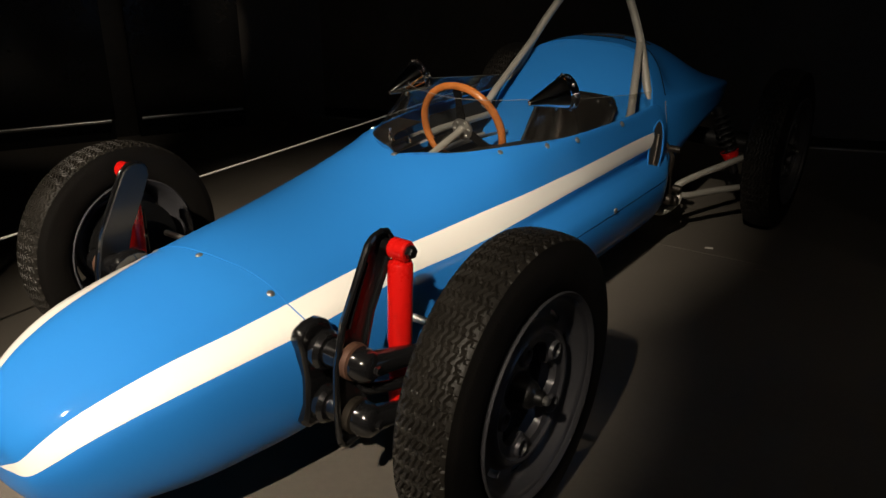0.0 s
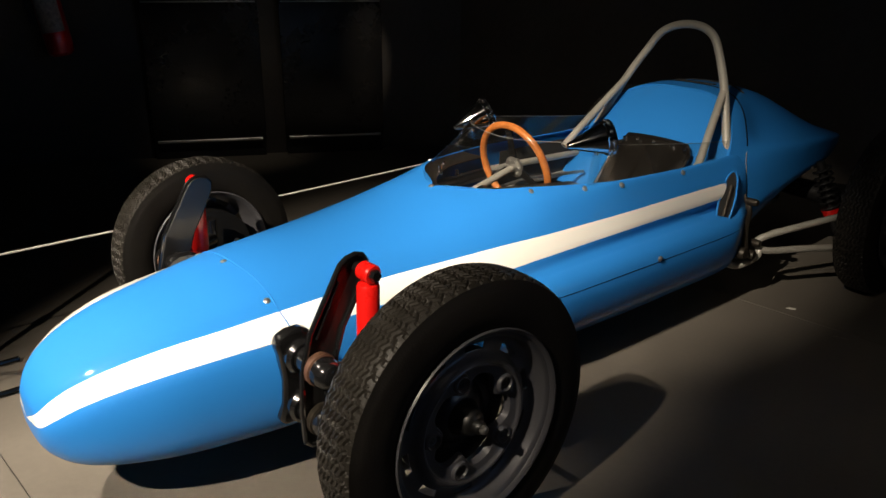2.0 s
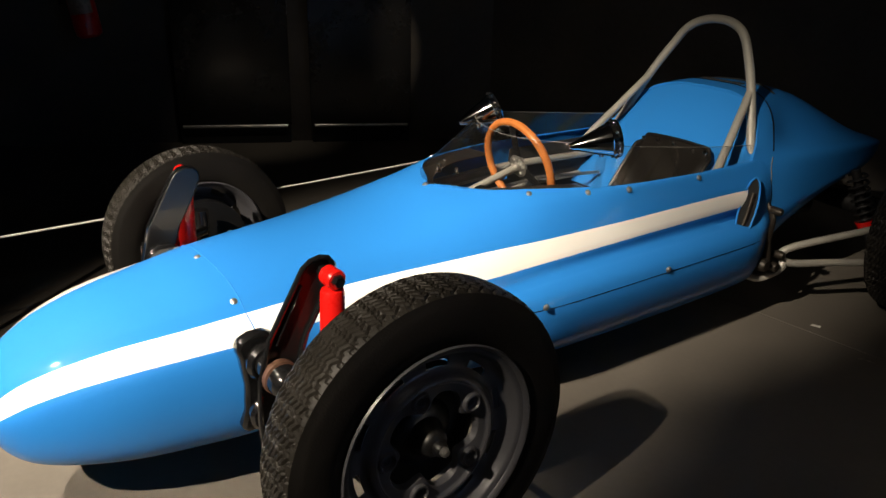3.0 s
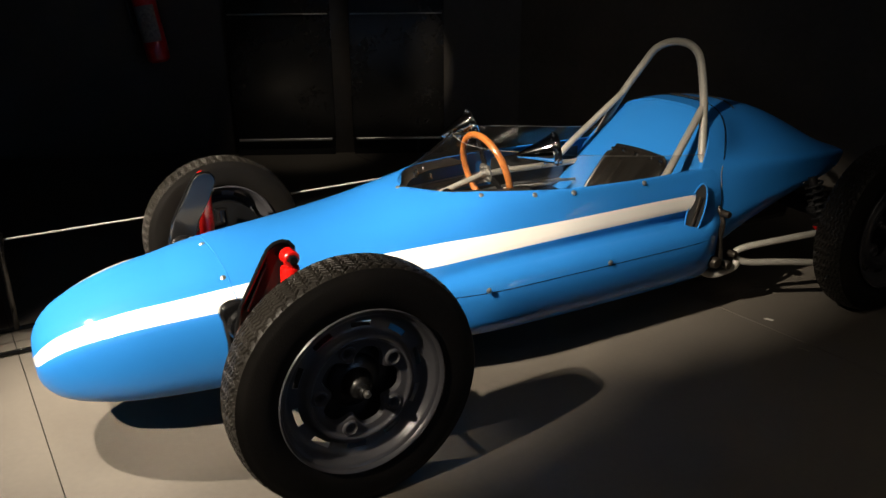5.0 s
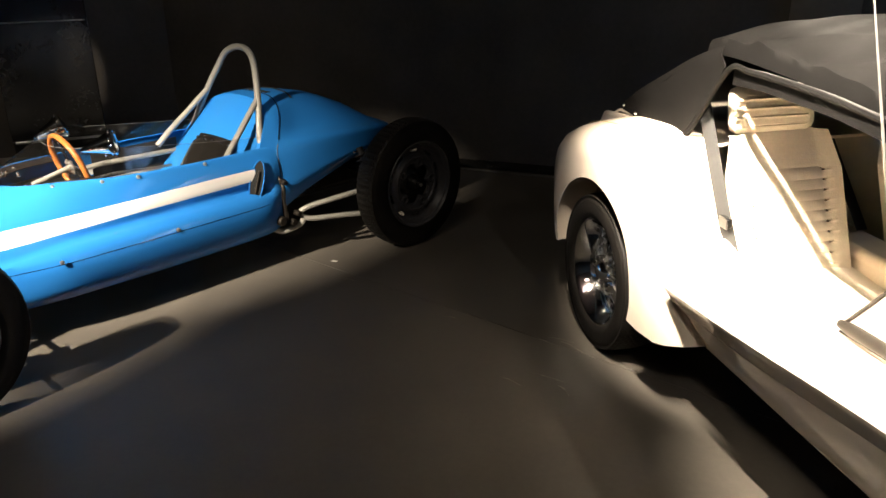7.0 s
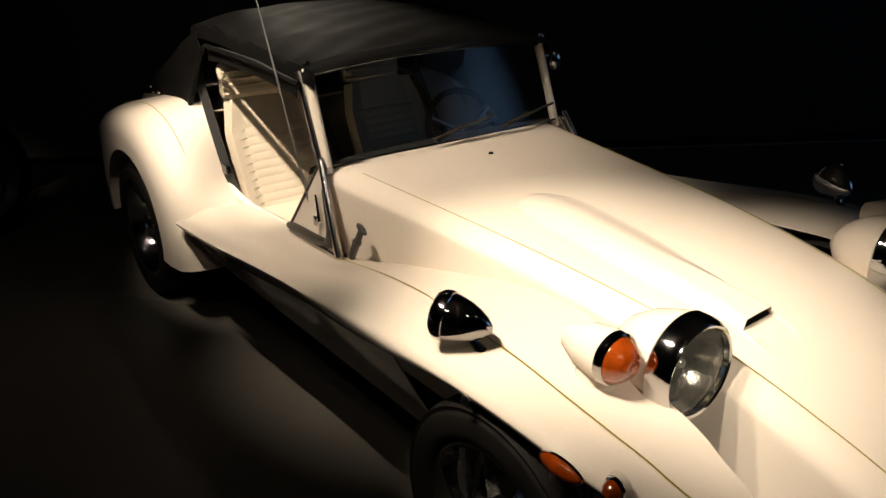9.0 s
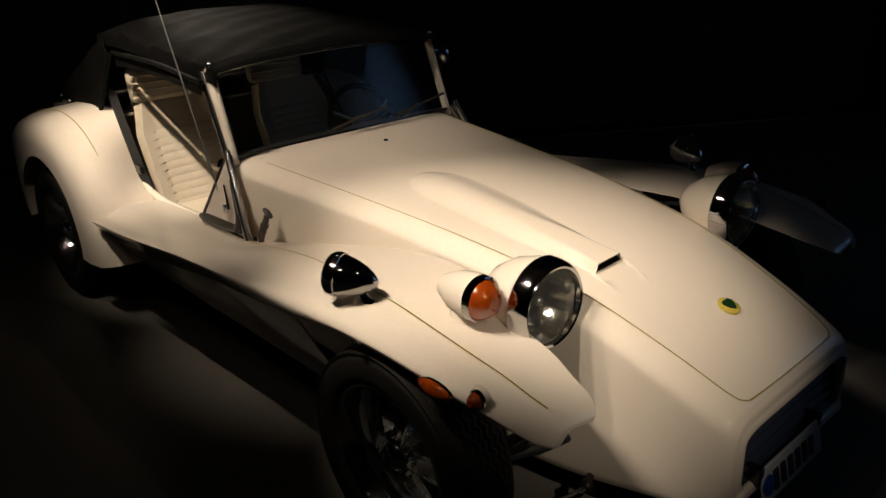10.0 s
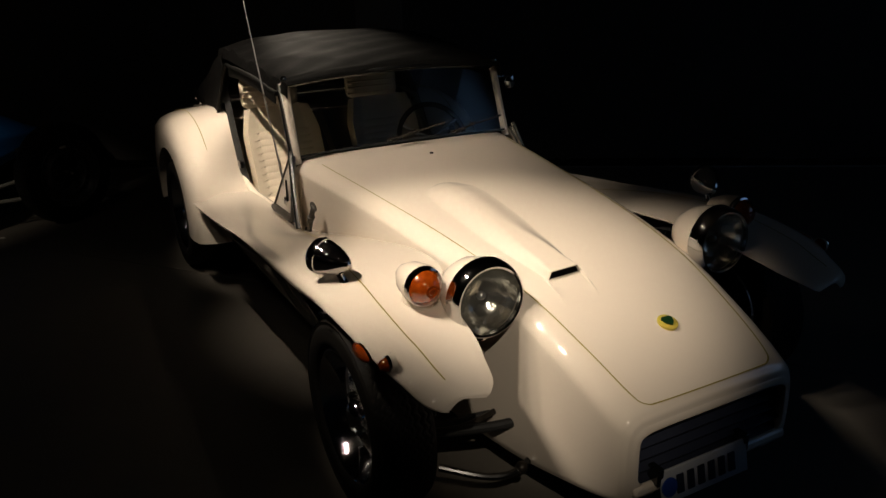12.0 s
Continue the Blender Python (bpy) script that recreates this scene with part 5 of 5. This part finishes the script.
w1 = mag_wheel()
w1.matrix_basis = pose(0.71, 0.01, 0.282)
copy_part(w1, pose(-0.71, 0.01, 0.282, 25, 0, 180), car)
copy_part(w1, pose(0.70, 2.285, 0.282, 10, 0, 0), car)
copy_part(w1, pose(-0.70, 2.285, 0.282, 50, 0, 180), car)
for side in (1, -1):
    cpart("wishbone", tube([(0.25 * side, -0.12, 0.22), (0.60 * side, 0.0, 0.19), (0.25 * side, 0.14, 0.22)], 0.013, 10, 3), BLACK_MATT)
    cpart("upper_link", tube([(0.30 * side, 0.0, 0.40), (0.60 * side, 0.0, 0.38)], 0.012, 10, smooth=False), BLACK_MATT)
    cpart("damper", tube([(0.36 * side, -0.02, 0.50), (0.52 * side, 0.0, 0.22)], 0.026, 12, smooth=False), BLACK)
    cpart("steering_arm", tube([(0.28 * side, -0.10, 0.24), (0.46 * side, -0.12, 0.22), (0.58 * side, -0.09, 0.22)], 0.009, 8), OIL)
    cpart("inner_arch", grid([[Vector((x * side, 0.33 * math.cos(a), 0.28 + 0.33 * math.sin(a))) for a in np.linspace(0.1, 1.75, 14)] for x in (0.42, 0.56)]), BLACK_MATT)
    cpart("anti_roll_bar", tube([(0.27 * side, -0.22, 0.16), (0.37 * side, -0.27, 0.135), (0.46 * side, -0.25, 0.125), (0.58 * side, -0.17, 0.15)], 0.010, 10), BLACK)
    cpart("ball_joint", ball(0.019, Matrix.Translation((0.37 * side, -0.27, 0.135)), u=14, v=10), OIL)
    cpart("lower_arm", tube([(0.26 * side, -0.20, 0.235), (0.40 * side, -0.17, 0.225), (0.60 * side, -0.06, 0.20)], 0.015, 10), BLACK_MATT)
    cpart("chassis_rail", tube([(0.27 * side, -0.2, 0.26), (0.36 * side, 0.5, 0.26), (0.45 * side, 1.1, 0.26)], 0.018, 10, smooth=False), BLACK)

# ---- windscreen ----
A, Bt = Vector((0.492, 1.125, 0.765)), Vector((0.483, 1.238, 1.045))
frame_parts = []
bm = bmesh.new()
rows = []
for k in range(7):
    t = k / 6 * 0.955
    rows.append([Vector((x, A.y + (Bt.y - A.y) * t - 0.045 * (1 - (x / 0.48) ** 2), A.z + (Bt.z - A.z + 0.035 * (1 - (x / 0.48) ** 2)) * t + 0.012 * (1 - (x / 0.48) ** 2) * (1 - t))) for x in np.linspace(-0.478, 0.478, 25)])
glass = cpart("windscreen", grid(rows), GLASS, "clear flat windscreen glass", angle=80, thick=0.004)
glass.visible_shadow = False
cpart("lower_seal", tube(rows[0], 0.004, 8, 1, smooth=False), BLACK, parent=glass)
cpart("header_rail", tube(rows[-1], 0.012, 8, 1, smooth=False), BLACK, parent=glass)
for side in (1, -1):
    post = cpart("screen_post", tube([(0.488 * side, A.y + 0.005, A.z - 0.03), (0.483 * side, Bt.y, Bt.z)], 0.016, 14, smooth=False), CREAM, "cream windscreen post")
    cpart("post_trim", tube([(0.503 * side, A.y + 0.012, A.z - 0.03), (0.498 * side, Bt.y + 0.022, Bt.z - 0.01)], 0.013, 12, smooth=False), BRIGHT, parent=post)
    cpart("stanchion", tube([(0.505 * side, 1.13, 0.77), (0.54 * side, 1.06, 0.65), (0.56 * side, 0.985, 0.53)], 0.009, 10), BRIGHT, parent=post)
    cpart("hood_stud", ball(0.014, Matrix.Translation((0.487 * side, 1.225, 1.058)), u=12, v=8), CHROME, parent=post)
    # triangular deflector plate with rubber edge
    tri_pts = [Vector((0.520 * side, 1.130, 0.772)), Vector((0.548 * side, 1.325, 0.518)), Vector((0.556 * side, 0.985, 0.535))]
    bm = bmesh.new()
    cap(bm, tri_pts)
    dfl = cpart("deflector", bm, CREAM, "cream triangular deflector with black rubber edge", thick=0.005)
    low = [tri_pts[1], tri_pts[1].lerp(tri_pts[2], 0.12), tri_pts[1].lerp(tri_pts[2], 0.6), tri_pts[2] + Vector((0, 0.03, 0.006))]
    cpart("deflector_seal", tube([q + Vector((0, 0, 0.008)) for q in low], [0.012, 0.017, 0.017, 0.010], 12, smooth=False), SEAL, parent=dfl)
    cpart("seal_corner", tube([tri_pts[2] + Vector((0, 0.05, 0.008)), tri_pts[2] + Vector((-0.002 * side, 0.045, 0.06)), tri_pts[2].lerp(tri_pts[0], 0.7) + Vector((0, 0.012, 0))], [0.020, 0.012, 0.006], 12), SEAL, parent=dfl)
    cpart("seal_lip", tube([tri_pts[1], tri_pts[0]], [0.006, 0.005], 8, smooth=False), SEAL, parent=dfl)
    cpart("front_trim", tube([tri_pts[0] + Vector((0, -0.01, 0.02)), tri_pts[0].lerp(tri_pts[2], 0.5) + Vector((0.004 * side, -0.014, 0)), tri_pts[2] + Vector((0.004 * side, -0.012, -0.012))], [0.011, 0.012, 0.012], 12), BRIGHT, parent=dfl)
    cpart("foot_trim", tube([tri_pts[2] + Vector((0.002 * side, -0.012, -0.012)), tri_pts[1] + Vector((0, 0.0, -0.014))], [0.009, 0.005], 10, smooth=False), BRIGHT, parent=dfl)
    cpart("catch_lever", tube([tri_pts[0].lerp(tri_pts[2], 0.62) + Vector((0.012 * side, 0.05, -0.02)), tri_pts[0].lerp(tri_pts[2], 0.5) + Vector((0.010 * side, 0.06, 0.03))], [0.008, 0.004], 10, smooth=False), CHROME, parent=dfl)
    cpart("deflector_catch", box((0.012, 0.02, 0.03), pose(0.560 * side, 1.105, 0.605)), CHROME, parent=dfl, bevel=0.004)
    # wipers
for x0, x1 in ((-0.10, 0.10), (0.20, 0.38)):
    wp = cpart("wiper", tube([(x0, 1.085, 0.785), (x0 + 0.06, 1.09, 0.805), ((x0 + x1) / 2 + 0.02, 1.10, 0.82)], 0.005, 8), SEAL, "black windscreen wiper")
    cpart("wiper_blade", tube([(x0 - 0.02, 1.083, 0.795), (x1 + 0.06, 1.10, 0.835)], 0.005, 6, smooth=False), SEAL, parent=wp)
cpart("door_mirror", ball(0.03, Matrix.Translation((0.575, 1.23, 0.96)) @ Matrix.Diagonal((1, 0.6, 1.2, 1)), u=20, v=12), CHROME, "small chrome door mirror")
cpart("door_mirror_arm", tube([(0.49, 1.215, 0.985), (0.54, 1.22, 0.985), (0.572, 1.23, 0.975)], 0.006, 8), CHROME)
cpart("aerial", tube([(-0.53, 1.185, 0.60), (-0.548, 1.31, 1.0), (-0.565, 1.47, 1.5)], [0.005, 0.003, 0.0015], 8), STEEL, "thin telescopic aerial")

# ---- hood ----
ROOF = [(1.175, 1.062, 1.040, 0.490), (1.195, 1.080, 1.050, 0.493), (1.25, 1.10, 1.055, 0.496), (1.45, 1.135, 1.075, 0.502), (1.70, 1.162, 1.103, 0.510), (1.90, 1.172, 1.118, 0.516), (2.02, 1.170, 1.120, 0.520), (2.075, 1.150, 1.108, 0.522), (2.10, 1.118, 1.085, 0.522)]
rows = []
for y, zc, zs, w in spline(ROOF, 9):
    row = []
    for u in np.linspace(-1, 1, 61):
        z = zs + (zc - zs) * (1 - abs(u) ** 2.6)
        fold = 0.003 * math.sin(y * 21 + 5 * u) * (0.4 + abs(u)) + 0.0025 * math.sin(y * 47 - 9 * u) + 0.010 * math.exp(-((y - 1.86 + 0.35 * (1 - abs(u))) / 0.022) ** 2) * abs(u) ** 1.5 + 0.006 * math.exp(-((y - 1.60 + 0.5 * (1 - abs(u))) / 0.03) ** 2) * abs(u)
        row.append(Vector((u * w, y, z + fold * (1 if 1.22 < y < 2.1 else 0))))
    row = [Vector((-w - 0.006, y, zs - 0.05)), Vector((-w - 0.004, y, zs - 0.02))] + row + [Vector((w + 0.004, y, zs - 0.02)), Vector((w + 0.006, y, zs - 0.05))]
    rows.append(row)
hood = cpart("hood", grid(rows), CLOTH, "black cloth hood, raised", angle=60, thick=0.004)
# rear quarter and back of the hood
back = []
for k in range(13):
    t = k / 12
    y, zc, w = 2.098 + 0.54 * t, 1.120 - 0.315 * t, 0.522 + 0.024 * t
    back.append([Vector((u * w, y - 0.02 * abs(u), zc - 0.04 * (1 - t) * abs(u) ** 2.6 + 0.004 * math.sin(19 * t + 6 * u))) for u in np.linspace(-1, 1, 31)])
cpart("hood_back", grid(back), CLOTH, parent=hood, angle=60, thick=0.004)
for side in (1, -1):
    quarter = []
    for k in range(11):
        t = k / 10
        top = Vector((side * (0.518 + 0.028 * t), 2.015 + 0.615 * t, 1.098 - 0.293 * t + 0.025 * math.sin(math.pi * t)))
        low = Vector((side * 0.545, 1.965 + 0.65 * t, 1.045 - 0.30 * min(1, t * 2.8) + 0.07 * max(0.0, t - 0.36)))
        quarter.append([top.lerp(low, s) + Vector((side * (0.008 * math.sin(9 * t + 4 * s)), 0, 0)) for s in np.linspace(0, 1, 9)])
    cpart("hood_quarter", grid(quarter), CLOTH, parent=hood, angle=60, thick=0.004)
    cpart("hood_hem", tube([(side * 0.522, 1.22, 1.005), (side * 0.525, 1.55, 1.035), (side * 0.53, 1.85, 1.045), (side * 0.535, 1.96, 1.035), (side * 0.545, 2.09, 0.86), (side * 0.549, 2.19, 0.75)], 0.009, 8, 5), CLOTH, parent=hood)
    flap = [[Vector((side * (0.521 + 0.002 * math.sin(11 * y)), y, float(np.interp(y, [1.22, 1.5, 1.8, 1.96], [1.012, 1.040, 1.052, 1.045])) - d)) for y in np.linspace(1.24, 1.95, 24)] for d in (0.0, 0.025, 0.052)]
    cpart("side_flap", grid(flap), CLOTH, parent=hood, angle=60, thick=0.003)
    cpart("flap_piping", tube([r + Vector((side * 0.003, 0, 0)) for r in flap[0]], 0.004, 6, 1, smooth=False), BLACK_MATT, parent=hood)
    for k in range(5):
        cpart("turn_button", ball(0.008, Matrix.Translation((side * 0.553, 2.20 + 0.10 * k, 0.765 + 0.012 * k)), u=10, v=6), CHROME, parent=hood)


# ---- seats ----
def bucket_seat(x):
    rows = []
    n = 90
    for k in range(n + 1):
        t = k / n
        y, z = 1.90 + 0.19 * t, 0.345 + 0.465 * t
        pleat = 0.016 * abs(math.sin(math.pi * t * 15)) ** 0.6 if 0.02 < t < 0.74 else 0.012
        row = []
        for u in np.linspace(-1, 1, 21):
            w = 0.196 - 0.03 * max(0, t - 0.75) * 4 * abs(u)
            edge = 0.028 * max(0, (abs(u) - 0.62) / 0.38) ** 0.7
            row.append(Vector((x + u * w, y - edge - (pleat if abs(u) < 0.62 else 0.006), z)))
        rows.append(row)
    s = cpart("car_seat", grid(rows), VINYL, "cream vinyl seat with pleated back", angle=50, thick=0.05)
    hr = cpart("head_rest", box((0.285, 0.075, 0.150), pose(x - 0.035, 2.055, 0.893, -8, 0, 0)), VINYL, parent=s, bevel=0.03)
    for dx in (-0.06, 0.06):
        cpart("rest_post", tube([(x + dx - 0.055, 2.075, 0.78), (x + dx - 0.055, 2.07, 0.84)], 0.007, 8, smooth=False), CHROME, parent=s)
    for k in range(4):
        cpart("rest_pleat", tube([(x - 0.18, 2.017, 0.845 + 0.029 * k), (x + 0.07, 2.017, 0.845 + 0.029 * k)], 0.006, 6, smooth=False), VINYL, parent=s)
    cpart("seat_base", box((0.45, 0.50, 0.12), pose(x, 1.66, 0.33, 6, 0, 0)), VINYL, parent=s, bevel=0.035)
    sg = 1 if x < 0 else -1
    cpart("seat_belt", strip([(x - sg * 0.235, 2.12, 0.92), (x - sg * 0.243, 1.99, 0.72), (x - sg * 0.246, 1.90, 0.58), (x - sg * 0.235, 1.84, 0.46)], 0.045, (-sg, -0.5, 0.2), lift=0.002), BLACK_MATT, "black seat belt", parent=s, thick=0.002)
    cpart("belt_buckle", box((0.02, 0.05, 0.035), pose(x - sg * 0.25, 1.895, 0.585)), BLACK, parent=s, bevel=0.004)
    cpart("seat_belt", strip([(x + sg * 0.235, 2.24, 0.77), (x + sg * 0.238, 2.10, 0.62), (x + sg * 0.24, 1.97, 0.48)], 0.04, (0, -1, 0.6), lift=0.002), BLACK_MATT, parent=s, thick=0.002)


bucket_seat(-0.275)
bucket_seat(0.275)
SWW = Matrix.Translation((0.25, 1.38, 0.70)) @ Matrix.Rotation(radians(-25), 4, "X")
sw = cpart("steering_wheel", lathe([(0.17 + 0.012 * math.cos(a), 0.012 * math.sin(a)) for a in np.linspace(0, 2 * math.pi, 11)], 40, axis="y", m=SWW), BLACK_MATT, "black steering wheel with bright spokes")
for k in range(3):
    a = math.radians(30 + 120 * k)
    cpart("spoke", tube([SWW @ Vector((0, 0, 0)), SWW @ Vector((0.165 * math.cos(a), 0, 0.165 * math.sin(a)))], 0.010, 8, smooth=False), STEEL, parent=sw)
cpart("steering_column", tube([SWW @ Vector((0, 0, 0)), SWW @ Vector((0, -0.2, 0))], 0.016, 10, smooth=False), BLACK, parent=sw)
# ---- pale scuffs on the floor ----
DUST = mat("pale_floor_dust", (0.23, 0.21, 0.18), 0.9, vary=0.5, scale=40)
rnd = random.Random(7)
for cx, cy, ang, length in ((1.74, 1.755, 20, 0.10), (1.81, 1.735, -8, 0.13), (1.86, 1.50, 15, 0.15), (1.95, 1.47, -20, 0.07), (1.78, 1.40, 5, 0.09), (1.30, 1.62, 30, 0.06), (0.72, 1.60, 25, 0.05)):
    up = [(length * (k / 9 - 0.5), 0.006 * math.sin(math.pi * k / 9) * rnd.uniform(0.3, 1.0) + 0.004 * math.sin(5 * k / 9)) for k in range(10)]
    low = [(x, y - 0.002 - 0.005 * math.sin(math.pi * k / 9) * rnd.uniform(0.2, 1.0)) for k, (x, y) in enumerate(up)]
    part("scuff", slab(up[::-1] + low, 0.0006, Matrix.Translation((cx, cy, 0.0006)) @ Matrix.Rotation(radians(ang), 4, "Z")), DUST, floor, "pale dusty scuff")

# ---- floor sheets ----
FA = radians(3.6)
EDGES = [-6.4, -5.2, -4.0, -2.9, -1.9, -0.813, -0.668, 1.6, 3.9, 6.6]
for a, b in zip(EDGES, EDGES[1:]):
    bm = box((16.5, b - a - 0.003, 0.0045))
    ob = part("floor_sheet", bm, FLOOR, floor, bevel=0.001)
    ob.matrix_basis = Matrix.Rotation(FA, 4, "Z") @ Matrix.Translation((1.8, (a + b) / 2, -0.00225))
